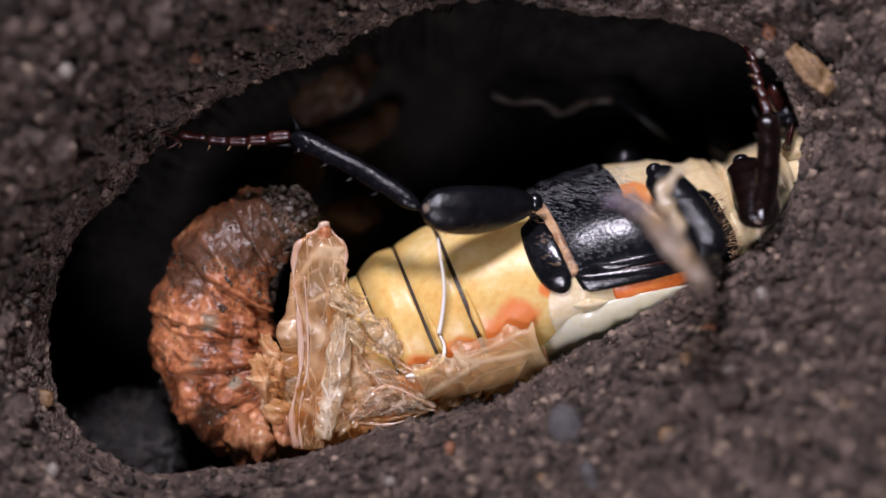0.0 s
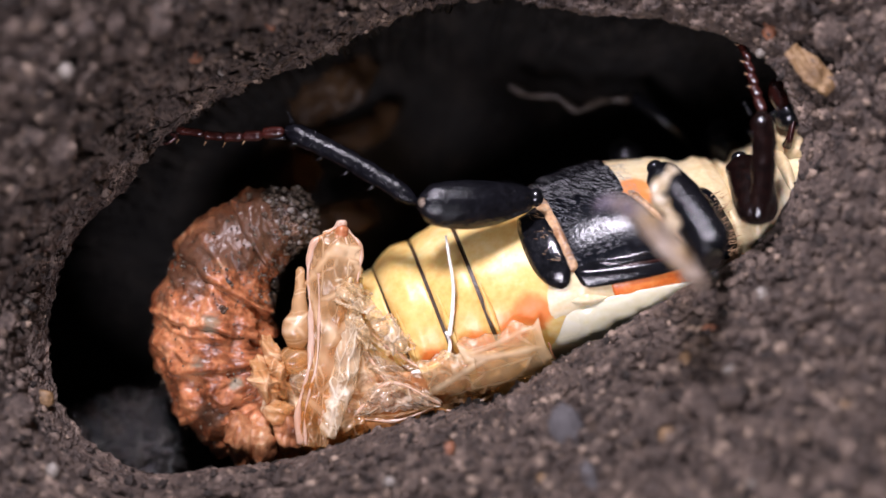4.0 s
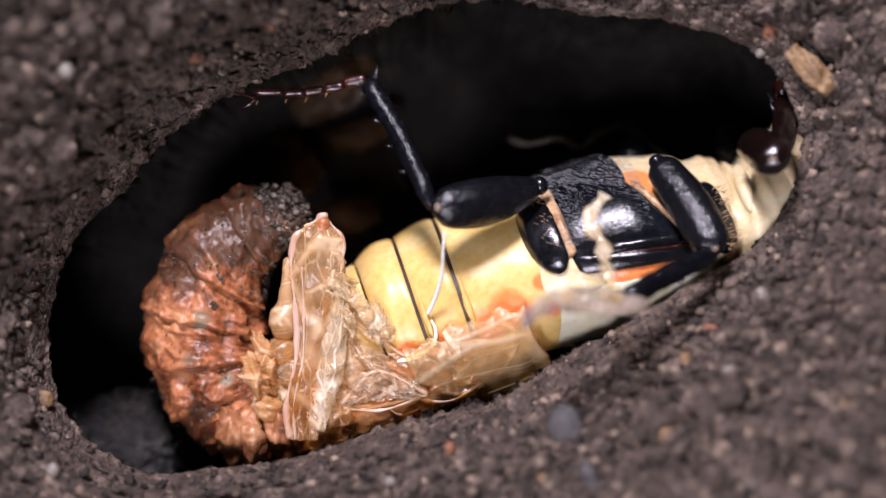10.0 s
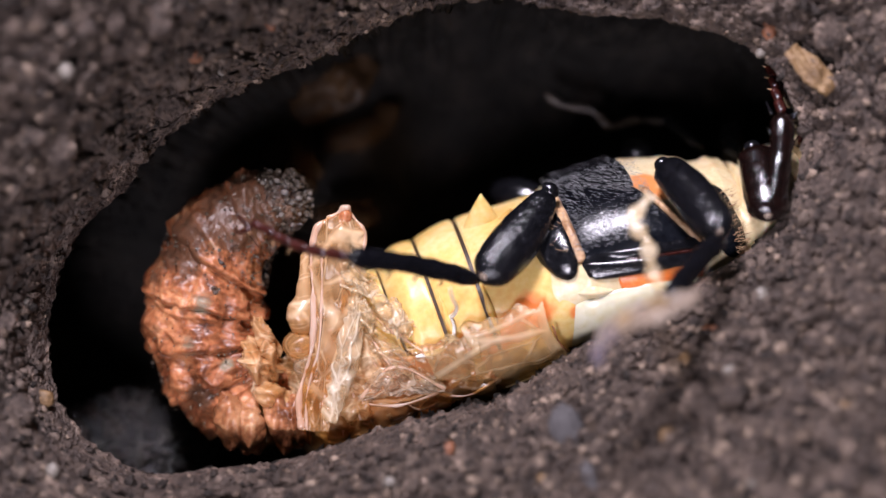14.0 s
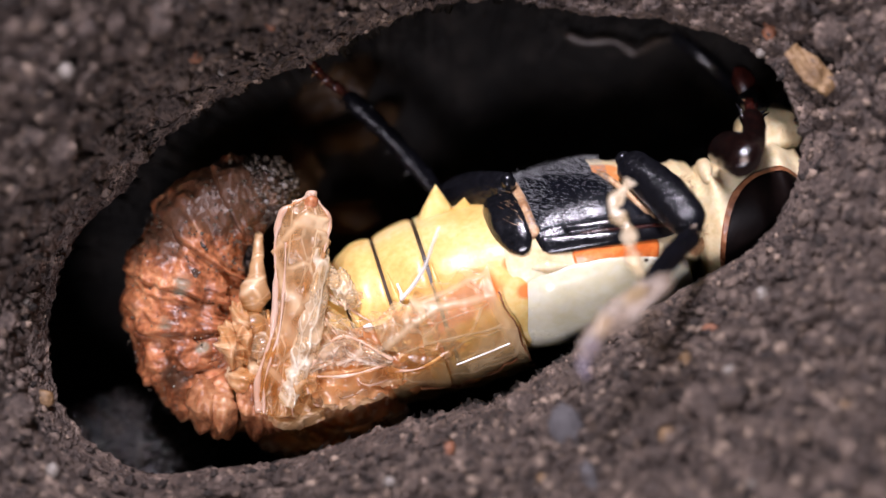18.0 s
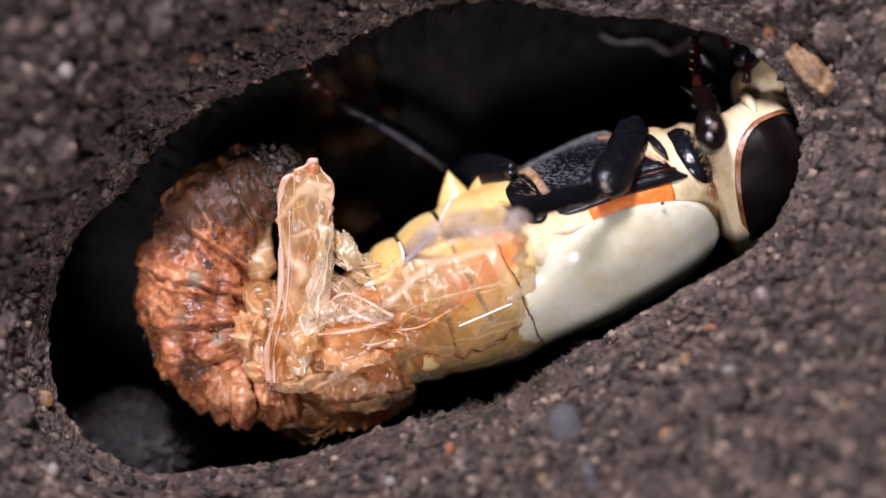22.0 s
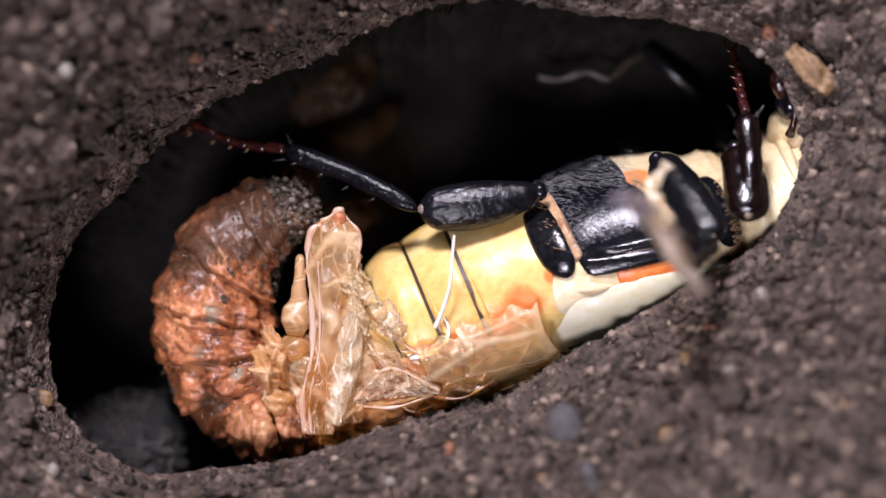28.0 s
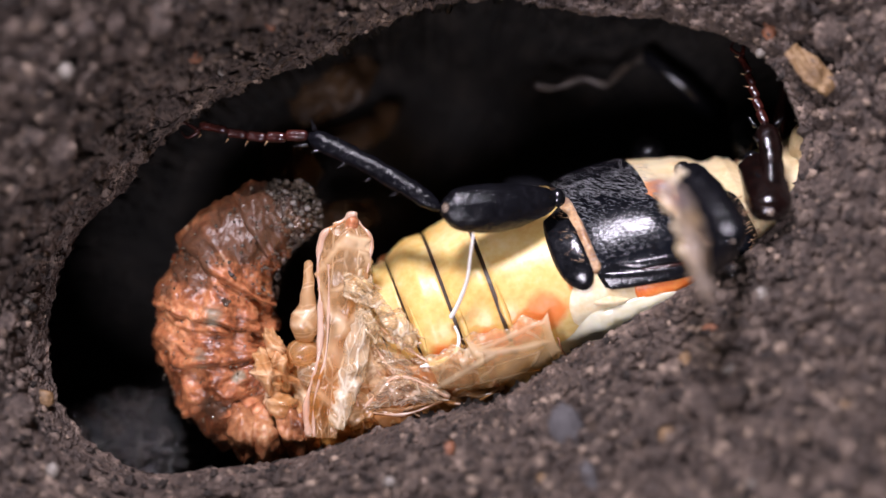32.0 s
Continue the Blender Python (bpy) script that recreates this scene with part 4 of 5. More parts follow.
# pale crinkled folds along the skin's inner edge and its open end
for k, (u, v, u2, v2, w) in enumerate(((455, 585, 492, 640, 34), (440, 620, 470, 700, 40), (470, 600, 488, 690, 30), (430, 655, 500, 668, 36), (455, 700, 530, 735, 50), (490, 720, 520, 812, 56), (440, 730, 455, 815, 60), (400, 720, 418, 800, 64), (520, 720, 545, 800, 44))):
    z = -.0085 if v < 690 else -.0092
    mids = ((u + u2) / 2 + rnd.uniform(-8, 8), (v + v2) / 2 + rnd.uniform(-8, 8))
    husk_part("skin_fold", ribbon([at(u, v, z), at(*mids, z + .0012), at(u2, v2, z - .0012)], [w * .6, w, w * .7], .35, 12, 520, k * 2.1, 26, 16), AMBER if k < 5 else HUSK, "pale crinkled fold" if k < 5 else "")

# ---- the pupal skin ----
pupal_skin = thing("pupal_skin", "crumpled translucent amber pupal skin round the beetle's tail", "shed skin")


def skin_part(name, bm, material, label="", parent=None):
    """A piece drawn at rest on the plan, put into the skin's own space."""
    bmesh.ops.transform(bm, matrix=REST_INV, verts=bm.verts)
    return part(name, bm, material, parent or pupal_skin, label)


def bag(phi):
    """How far the skin bags out over the animal's back."""
    return 24 * max(0.0, -math.sin(math.radians(phi))) ** 2


def wrap(x0, x1, p0, p1, lift, crumple, freq, seed, nu=80, nv=90, fray=10.0, reach_=0.0):
    """A crumpled sheet laid round the tail, in the animal's own space."""
    bm = bmesh.new()
    rows = []
    for i in range(nu):
        f = i / (nu - 1)
        row = []
        for j in range(nv):
            g = j / (nv - 1)
            phi = p0 + (p1 - p0) * g
            x = x0 + (x1 + reach_ * max(0.0, -math.sin(math.radians(phi))) ** 2 - x0) * f
            x += fray * noise.noise(Vector((g * 5, seed, 0))) * (1 if f > .5 else -1) * abs(2 * f - 1)
            phi = p0 + (p1 - p0) * g + fray * 0.6 * noise.noise(Vector((f * 5, seed, 9))) * abs(2 * g - 1)
            p, nrm = on(ABDOMEN, x, phi)
            row.append(bm.verts.new((p + nrm * (lift + bag(phi) + crumple * (0.75 * folds(p * U, freq, seed) + 0.15 * creases(p * U, freq * 4, seed)))) * U))
        rows.append(row)
    grid_faces(bm, rows)
    bmesh.ops.recalc_face_normals(bm, faces=bm.faces)
    bmesh.ops.solidify(bm, geom=bm.faces[:], thickness=0.00007)
    return bm


part("skin_sleeve", wrap(-560, -310, -235, -20, 17, 12, 300, 1.0, 100, 110), THICK, pupal_skin)
part("skin_cuff", wrap(-345, -196, -200, -9, 27, 6, 200, 4.0, 90, 110, 14, 25), CUFF, pupal_skin, "thin translucent amber cuff")
part("skin_cuff", wrap(-420, -318, -210, -14, 24, 11, 280, 6.0), CUFF, pupal_skin, "thin translucent amber cuff")
for phi, x0, x1, r in ((-62, -300, -200, 1.5),):
    pts = []
    for i in range(24):
        p, nrm = on(ABDOMEN, x0 + (x1 - x0) * i / 23, phi + 0.12 * i)
        pts.append((p + nrm * (30 + bag(phi))) * U)
    part("cuff_crease", tube(pts, [r * U] * 24, 8, 0.2), WHITE, pupal_skin, "raised crease of the cuff")
# the cuff's torn lower hem, brown and curled
pts = []
for i in range(60):
    phi = -26 - 150 * i / 59
    p, nrm = on(ABDOMEN, -197 + 25 * math.sin(math.radians(phi)) ** 2 + 9 * noise.noise(Vector((i * .16, 2, 0))) + 3 * noise.noise(Vector((i * .6, 5, 0))), phi)
    pts.append((p + nrm * (29 + bag(phi))) * U)
part("cuff_hem", tube(pts, [(1.6 + 1.3 * noise.noise(Vector((i * .3, 0, 3)))) * U for i in range(60)], 8, 0.3), BROWN_HEM, pupal_skin, "brown torn hem")
pts = []
for i in range(40):
    x = -372 + 176 * i / 39
    p, nrm = on(ABDOMEN, x, -74 - 10 * math.sin(i / 39 * 3.1) + 5 * noise.noise(Vector((i * .25, 8, 0))))
    pts.append((p + nrm * (30 + bag(-78))) * U)
part("cuff_hem", tube(pts, [(2.2 + 1.5 * noise.noise(Vector((i * .3, 4, 3)))) * U for i in range(40)], 8, 0.3), BROWN_HEM, pupal_skin, "brown torn hem")
# crumpled sheets between the flap and the cuff: plan places, height, widths
SHEETS = (
    (CLEAR, -.0060, (640, 722), (700, 690), (790, 705), (20, 60, 14), 12),
    (AMBER, -.0066, (642, 730), (710, 728), (785, 708), (10, 14, 8), 5),
    (AMBER, -.0075, (610, 570), (640, 640), (690, 700), (40, 60, 34), 16),
    (CLEAR, -.0064, (650, 600), (700, 650), (770, 690), (24, 44, 20), 14),
    (AMBER, -.0070, (600, 600), (610, 680), (640, 760), (50, 64, 50), 14),
    (AMBER, -.0080, (690, 640), (760, 650), (850, 620), (40, 70, 60), 14),
    (CLEAR, -.0060, (712, 610), (756, 648), (805, 605), (14, 24, 16), 6),
    (CLEAR, -.0064, (650, 560), (705, 590), (760, 600), (36, 44, 30), 18),
    (CLEAR, -.0075, (600, 560), (645, 590), (660, 640), (34, 40, 24), 14),
    (AMBER, -.0090, (560, 620), (600, 700), (610, 790), (60, 70, 56), 16),
    (AMBER, -.0100, (640, 740), (700, 750), (770, 730), (50, 60, 40), 10),
    (AMBER, -.0090, (700, 700), (740, 716), (800, 716), (60, 50, 40), 10),
    (AMBER, -.0105, (560, 740), (600, 780), (660, 770), (50, 70, 40), 12),
    (AMBER, -.0105, (520, 640), (545, 700), (560, 770), (50, 60, 50), 14),
    (AMBER, -.0058, (800, 600), (860, 612), (940, 600), (20, 34, 16), 8),
    (THICK, -.0098, (600, 660), (690, 715), (800, 690), (90, 110, 80), 12),
    (FLAP, -.0090, (640, 640), (700, 680), (790, 660), (70, 80, 60), 14),
    (FLAP, -.0082, (770, 712), (840, 690), (930, 645), (40, 56, 30), 10),
    (AMBER, -.0074, (790, 680), (860, 650), (945, 622), (50, 64, 40), 8),
    (THICK, -.0165, (580, 650), (680, 705), (790, 690), (120, 150, 120), 12),
    (AMBER, -.0160, (590, 690), (670, 735), (770, 715), (80, 90, 70), 14),
    (FLAP, -.0195, (550, 725), (615, 775), (700, 755), (90, 130, 36), 14),
    (AMBER, -.0180, (530, 725), (570, 785), (650, 800), (60, 80, 20), 16),
    (THICK, -.0205, (600, 690), (690, 745), (790, 720), (110, 140, 40), 14),
    (AMBER, -.0175, (640, 760), (720, 770), (800, 745), (40, 60, 15), 14),
    (FLAP, -.0092, (560, 600), (575, 680), (600, 760), (60, 70, 60), 14),
)
for k, (mat, z, a, b, c, w, cr) in enumerate(SHEETS):
    e = 0.42 * max(w) * GRID
    skin_part("sheet_edge", tube(spline([at(*a, z + .0004), at(*b, z + .0014) + Vector((0, -e if k % 2 else e, 0)), at(*c, z + .0004)], 20), [(2.1 + .9 * math.sin(i * .8 + k)) * U for i in range(20)], 8, 0.3), HEM, "pale folded edge")
    skin_part("skin_sheet", ribbon([at(*a, z), at(*b, z + .0010), at(*c, z)], w, .2, cr, 420, k * 3.3, 64, 44, 0), mat, "clear crinkled sheet" if mat is CLEAR else "")
# a folded clear scrap beside the belly, and bright crinkles in the middle
for k, (u, v, u2, v2, w) in enumerate(((600, 492, 660, 520, 34), (605, 512, 668, 535, 26), (655, 520, 700, 590, 26), (690, 548, 720, 612, 34), (636, 545, 662, 600, 24))):
    skin_part("clear_scrap", ribbon([at(u, v, -.0046), at((u + u2) / 2, (v + v2) / 2, -.0040), at(u2, v2, -.0048)], [w * .8, w, w * .9], .15, 10, 900, 7 + k, 26, 16), CLEAR, "folded clear scrap of skin")
skin_part("knob", tube(spline([at(542, 462, -.0075), at(541, 500, -.0075), at(540, 540, -.0078), at(536, 575, -.008), at(534, 605, -.0082)], 22),
                       [lerp_table([(0, 3), (.06, 8), (.3, 10), (.5, 16), (.75, 29), (1, 14)], i / 21)[0] * U for i in range(22)], 20, 0.2, 0.9), AMBER, "small bottle-shaped amber knob")
skin_part("bead", ball(at(533, 628, -.0085), 27 * U, (1.1, .95, .9), 3, 0.12), AMBER, "round amber bead")
skin_part("bead", ball(at(552, 662, -.0088), 30 * U, (1, .9, .8), 3, 0.12), CLEAR, "clear glossy bead")
skin_part("thread_root", tube(spline([at(798, 575, -.0036), at(806, 596, -.0040), at(800, 622, -.0042), at(772, 640, -.0044), at(738, 648, -.0048)], 24),
                              [lerp_table([(0, 2), (.4, 3.6), (.85, 4.2), (1, 2)], i / 23)[0] * U for i in range(24)], 8, 0.25), WHITE, "white air-tube thread")
# the thread's free end is drawn along x from its root
thread = part("thread", tube(spline([Vector(p) * U for p in ((0, 0, 0), (40, -5, 4), (90, -6, 8), (140, 2, 8), (175, 8, 2))], 30), [(4.2 - 2.4 * i / 29) * U for i in range(30)], 8, 0.15), WHITE, pupal_skin, "loose white air-tube thread")
# the flap stands free: drawn along x from its foot to its tip
FLAP_LINE = ((0, 0, 0), (60, 4, 3), (140, -4, 7), (220, -2, 9), (300, 2, 9), (350, 0, 7), (378, -2, 0))
FLAP_WIDTH = (50, 66, 60, 70, 94, 90, 32)
flap = part("skin_flap", ribbon([Vector(p) * U for p in FLAP_LINE], FLAP_WIDTH, .12, 5, 260, 3.0, 100, 54, pleats=1.3), FLAP, pupal_skin, "long folded amber flap")
rim = [Vector((p[0], p[1] + w * .46, p[2] + 2)) * U for p, w in zip(FLAP_LINE, FLAP_WIDTH)] + [Vector((392, -4, 2)) * U] \
    + [Vector((p[0], p[1] - w * .46, p[2])) * U for p, w in reversed(tuple(zip(FLAP_LINE, FLAP_WIDTH)))][:4]
part("flap_edge", tube(spline(rim, 90), [(4.6 + 2.2 * math.sin(i * .37) + 1.2 * math.sin(i * 1.1)) * U * (1 if i < 60 else .6) for i in range(90)], 10, 0.35, .7), HEM, flap, "thick pale rolled edge")
part("flap_edge", tube(spline([Vector((p[0], p[1] + w * .26, p[2] + 8)) * U for p, w in zip(FLAP_LINE[:5], FLAP_WIDTH)], 40), [(2.2 + 1.2 * math.sin(i * .5)) * U for i in range(40)], 8, 0.3, .8), HEM, flap, "thick pale rolled edge")
part("flap_tip", ball(Vector((374, -4, 2)) * U, 13 * U, (1.2, 1, .7), 2, 0.2), HUSK, flap, "dark red-brown tip")
part("flap_fold", ribbon([Vector(p) * U for p in ((20, -20, 2), (110, -34, 6), (200, -40, 4), (300, -30, 2))], [30, 50, 44, 40], .3, 9, 420, 9.0, 40, 16), CLEAR, flap, "clear crinkled fold")

# ---- scraps of old skin deep in the chamber ----
for k, (pts, w, z) in enumerate(((((655, 80), (610, 140), (520, 200)), (30, 84, 50), -.0262), (((700, 180), (650, 235), (560, 250)), (30, 44, 40), -.0268),
                                 (((480, 250), (520, 300), (560, 330)), (40, 80, 40), -.025), (((560, 385), (620, 385), (665, 372)), (36, 50, 34), -.024))):
    ob = part("skin_scrap", ribbon([at(*p, z - .002 * abs(i - 1)) for i, p in enumerate(pts)], [q * 1.3 for q in w], .1, 14, 220, 40 + k, 30, 16), SCRAP)
    tagged(ob, "dry brown scrap of old skin against the chamber wall", "skin scrap", "scraps of old skin")

# ---- stones and bits on the soil ----
def pebble(u, v, r, mat, label, squash=(1, .9, .7), turn=0.0, level=2):
    s, p = soil_place(u, v)
    bm = ball((0, 0, 0), r * GRID, squash, level, 0.25, 900 + u)
    ob = part("pebble", bm, mat)
    ob.matrix_world = Matrix.Translation(p + Vector((0, 0, r * GRID * squash[2] * .1))) @ pose(0, 0, 0, 0, 0, turn)
    return tagged(ob, label, "pebble", "pebbles on the soil")


for u, v, r in ((1362, 50, 19), (342, 100, 14), (795, 795, 13), (476, 38, 12), (1258, 583, 12)):
    pebble(u, v, r, RUST, "small orange-brown grain on the dark soil", (1.3, .8, .6), u)
for u, v, r in ((1350, 522, 15), (38, 540, 14), (1330, 852, 12), (1290, 658, 13), (95, 832, 14), (690, 855, 12), (392, 128, 10), (120, 128, 15), (1345, 95, 10)):
    pebble(u, v, r, QUARTZ, "pale translucent sand grain on the soil", (1, .9, .8), u)
pebble(1002, 762, 36, SLATE, "smooth blue-grey stone half sunk in the soil", (.85, 1.25, .5), 10, 3)
pebble(1046, 856, 22, SLATE, "narrow grey stone standing in the soil", (.6, 1.8, .6), 15, 3)
for u, v, r in ((1215, 640, 15), (960, 850, 11), (1500, 720, 12), (80, 705, 18), (1180, 770, 14)):
    pebble(u, v, r, CHIP, "small tan grain lying on the soil", (1.1, .9, .7), v)
s, p = soil_place(1434, 122)
chip = part("wood_chip", ribbon([at(1398, 86, p.z + .0006), at(1434, 122, p.z + .0009), at(1474, 160, p.z + .0006)], [26, 46, 30], .12, 5, 600, 2.0, 24, 14, .0003), CHIP)
tagged(chip, "tan wood chip lying on the dark soil", "wood chip")


# ---- what moves ----
def heading(p, q):
    """A pose at p whose x points to q, with its z turned up towards the light."""
    x = (q - p).normalized()
    z = Vector((0, 0, 1))
    y = z.cross(x)
    if y.length < 0.02:
        y = Vector((0, 1, 0))
    y.normalize()
    z = x.cross(y)
    m = Matrix((x, y, z)).transposed().to_4x4()
    m.translation = p
    return m


def reach(p, u, v, length, sign):
    """The place over (u, v) that is that far from p, above it or below it."""
    best = None
    for i in range(121):
        z = p.z + sign * length * i / 120
        q = at(u, v, z)
        miss = abs((q - p).length - length)
        if best is None or miss < best[0]:
            best = (miss, q)
    q = best[1]
    return p + (q - p).normalized() * length


PATHS = {}


def key(ob, t, m):
    PATHS.setdefault(ob, []).append((t, m))


def step(t, roll, hip, mid, knee, ankle, toe, knee2, ankle2, toe2, base3, knee3, ankle3, toe3, sign=1, sign2=-1, sign3=-1):
    """One moment: the body's roll, its two hips, and the joints of the three legs, all on the plan."""
    body = body_pose(roll - 8, hip, mid)
    inv = body.inverted()
    key(beetle, t, body)
    hip_z = (body @ (Vector((-6, 160, 125)) * U)).z
    for limb, start, joints, lengths, signs in (
            (HIND, at(*hip, hip_z + .001), (knee, ankle, toe), (218, 266, 212), (sign, sign2, sign3)),
            (MIDDLE, at(*mid, hip_z + .002), (knee2, ankle2, toe2), (222, 200, 200), (1, 1, 1)),
            (FRONT, at(*base3, -.0035), (knee3, ankle3, toe3), (150, 190, 150), (1, -1, -1))):
        p = start
        for ob, j, length, sg in zip(limb, joints, lengths, signs):
            q = reach(p, j[0], j[1], length * U, sg)
            key(ob, t, inv @ heading(p, q))
            if ob is MIDDLE[2]:
                low = 18.2 < t < 24.7
                top = reach(p, ankle2[0] + (40 if low else -70), ankle2[1] + (130 if low else -170), 200 * U, -1)
                key(shred, t, inv @ heading(p, top))
            p = q


def tail(t, roll, stripe, fold, tip, foot, spot, turn, far, root, end):
    """One moment of the belly, the shed skins and the far leg: the body is where step() put it."""
    body = PATHS[beetle][-1][1]
    mark, _ = on(ABDOMEN, -379, 56)
    mark = mark * U
    w = body @ mark
    d = body.inverted() @ at(*stripe, w.z) - mark
    key(abdomen, t, Matrix.Translation((d.x, d.y * 0.5, 0)))
    rot = pose(0, 0, 0, 0, 0, 18) @ pose(0, 0, 0, -1.05 * roll, 0, 0)
    ref = REST_INV @ at(665, 720, -.010)
    off = rot @ ref
    goal = at(*fold, off.z - .015)
    skin = Matrix.Translation((goal.x - off.x, goal.y - off.y, -.015)) @ rot
    key(pupal_skin, t, skin)
    key(flap, t, skin.inverted() @ heading(at(*foot, -.0052), at(*tip, -.0052)))
    p = at(*root, -.0036)
    key(thread, t, skin.inverted() @ heading(p, reach(p, *end, 175 * U, 1)))
    key(husk, t, Matrix.Translation(at(*spot, -.020)) @ pose(0, 0, 0, 0, 0, -turn))
    p, q = at(*far[0], -.024), at(*far[1], -.024)
    key(far_foot, t, body.inverted() @ heading(p, q))
    key(far_shin, t, body.inverted() @ heading(q, at(far[1][0] + 120, far[1][1] + 110, -.026)))
    key(front_far, t, body.inverted() @ heading(at(1395, 300, -.016), at(1385, 90, -.019)))


def motions():
    a, b = step, tail
    a(0.0, -2, (950, 358), (1155, 300), (745, 370), (515, 240), (305, 258), (1268, 460), (1235, 490), (1095, 330), (1310, 285), (1345, 400), (1360, 200), (1310, 80))
    b(0.0, -2, (714, 467), (645, 735), (570, 432), (548, 795), (432, 537), 0, ((870, 165), (1090, 170)), (777, 590), (783, 420))
    a(2.0, -2, (955, 350), (1160, 295), (742, 362), (505, 240), (305, 250), (1268, 455), (1235, 485), (1095, 310), (1310, 280), (1345, 400), (1360, 200), (1310, 80))
    b(2.0, -2, (732, 459), (652, 730), (590, 425), (550, 792), (436, 530), 0, ((890, 150), (1110, 160)), (790, 600), (798, 400))
    a(3.5, -2, (955, 350), (1160, 295), (742, 360), (505, 235), (300, 250), (1268, 455), (1235, 480), (1110, 300), (1310, 280), (1345, 400), (1360, 200), (1310, 80))
    b(3.5, -2, (747, 461), (655, 728), (602, 428), (555, 790), (434, 536), 0, ((900, 140), (1120, 160)), (798, 600), (800, 405))
    a(5.5, 5, (930, 335), (1130, 285), (750, 395), (560, 208), (380, 235), (1285, 435), (1160, 520), (975, 540), (1295, 290), (1290, 300), (1240, 150), (1190, 60))
    b(5.5, 5, (723, 461), (643, 724), (573, 420), (547, 789), (424, 545), 0, ((900, 225), (1110, 225)), (765, 545), (800, 440))
    a(6.0, 9, (940, 330), (1135, 280), (825, 430), (650, 225), (460, 180), (1290, 430), (1160, 520), (975, 535), (1285, 330), (1265, 255), (1215, 140), (1165, 60))
    b(6.0, 9, (714, 452), (620, 700), (560, 405), (530, 770), (418, 527), 0, ((880, 225), (1100, 205)), (755, 535), (820, 455))
    a(6.5, 5, (955, 335), (1155, 285), (885, 460), (655, 258), (520, 77), (1285, 440), (1110, 470), (905, 430), (1290, 300), (1290, 280), (1250, 150), (1190, 60))
    b(6.5, 5, (726, 458), (642, 715), (570, 420), (547, 781), (424, 536), 0, ((900, 160), (1110, 160)), (765, 550), (825, 470))
    a(7.0, 0, (950, 330), (1165, 290), (930, 470), (695, 455), (560, 470), (1210, 455), (990, 415), (800, 360), (1310, 260), (1325, 380), (1310, 160), (1170, 45), 1, 1)
    b(7.0, 0, (733, 472), (640, 707), (565, 420), (545, 776), (423, 531), 0, ((930, 90), (1110, 130)), (770, 560), (820, 485))
    a(7.5, 3, (945, 325), (1150, 280), (788, 408), (545, 428), (440, 430), (1285, 440), (1090, 520), (950, 580), (1310, 250), (1350, 350), (1340, 150), (1300, 90))
    b(7.5, 3, (720, 465), (631, 704), (563, 415), (539, 773), (420, 530), 0, ((950, 60), (1140, 90)), (762, 556), (800, 430))
    a(8.0, 5, (945, 320), (1145, 270), (725, 345), (510, 200), (310, 265), (1262, 440), (1095, 535), (920, 560), (1310, 240), (1375, 325), (1350, 140), (1345, 100))
    b(8.0, 5, (707, 452), (629, 706), (560, 410), (539, 776), (418, 531), 0, ((970, 60), (1160, 60)), (760, 555), (780, 395))
    a(8.5, 3, (948, 325), (1150, 278), (745, 355), (590, 180), (420, 190), (1268, 450), (1098, 530), (922, 545), (1315, 245), (1375, 300), (1380, 160), (1360, 110))
    b(8.5, 3, (714, 461), (637, 717), (566, 415), (542, 782), (420, 537), 0, ((920, 170), (1120, 150)), (763, 556), (790, 395))
    a(9.0, 2, (955, 325), (1160, 283), (755, 365), (632, 140), (415, 190), (1272, 455), (1100, 530), (925, 535), (1320, 250), (1375, 290), (1385, 180), (1370, 120))
    b(9.0, 2, (717, 461), (635, 715), (568, 411), (541, 779), (420, 533), 0, ((900, 260), (1100, 215)), (765, 555), (795, 395))
    a(10.0, 2, (958, 328), (1160, 284), (765, 370), (648, 140), (440, 185), (1270, 450), (1105, 535), (925, 540), (1322, 250), (1375, 290), (1385, 180), (1370, 120))
    b(10.0, 2, (714, 465), (632, 715), (567, 410), (537, 779), (418, 533), 0, ((900, 245), (1100, 215)), (758, 555), (795, 410))
    a(10.5, 1, (965, 330), (1170, 286), (775, 372), (652, 138), (435, 182), (1268, 430), (1090, 490), (920, 430), (1325, 255), (1380, 310), (1385, 190), (1375, 135))
    b(10.5, 1, (715, 464), (634, 714), (568, 412), (539, 779), (420, 531), 0, ((890, 200), (1090, 190)), (765, 562), (797, 408))
    a(11.0, 0, (975, 335), (1180, 290), (785, 375), (655, 135), (430, 180), (1250, 375), (1120, 330), (985, 175), (1330, 260), (1385, 320), (1385, 200), (1380, 150))
    b(11.0, 0, (723, 470), (645, 724), (575, 420), (545, 786), (421, 536), 0, ((880, 170), (1080, 190)), (775, 575), (800, 405))
    a(11.5, -1, (980, 335), (1188, 290), (792, 380), (665, 150), (440, 178), (1265, 375), (1110, 280), (960, 90), (1332, 260), (1380, 325), (1385, 200), (1380, 150))
    b(11.5, -1, (726, 469), (648, 723), (582, 420), (548, 784), (419, 534), 0, ((890, 150), (1090, 185)), (782, 577), (815, 415))
    a(12.0, -1, (985, 335), (1190, 290), (795, 385), (672, 165), (450, 175), (1262, 372), (1140, 320), (1045, 120), (1335, 260), (1375, 330), (1385, 200), (1385, 150))
    b(12.0, -1, (732, 467), (657, 723), (592, 418), (556, 784), (420, 531), 0, ((900, 135), (1100, 180)), (790, 580), (830, 430))
    a(12.5, -1, (985, 338), (1190, 290), (802, 400), (675, 180), (470, 175), (1280, 420), (1150, 400), (1085, 290), (1338, 265), (1375, 340), (1385, 200), (1385, 150))
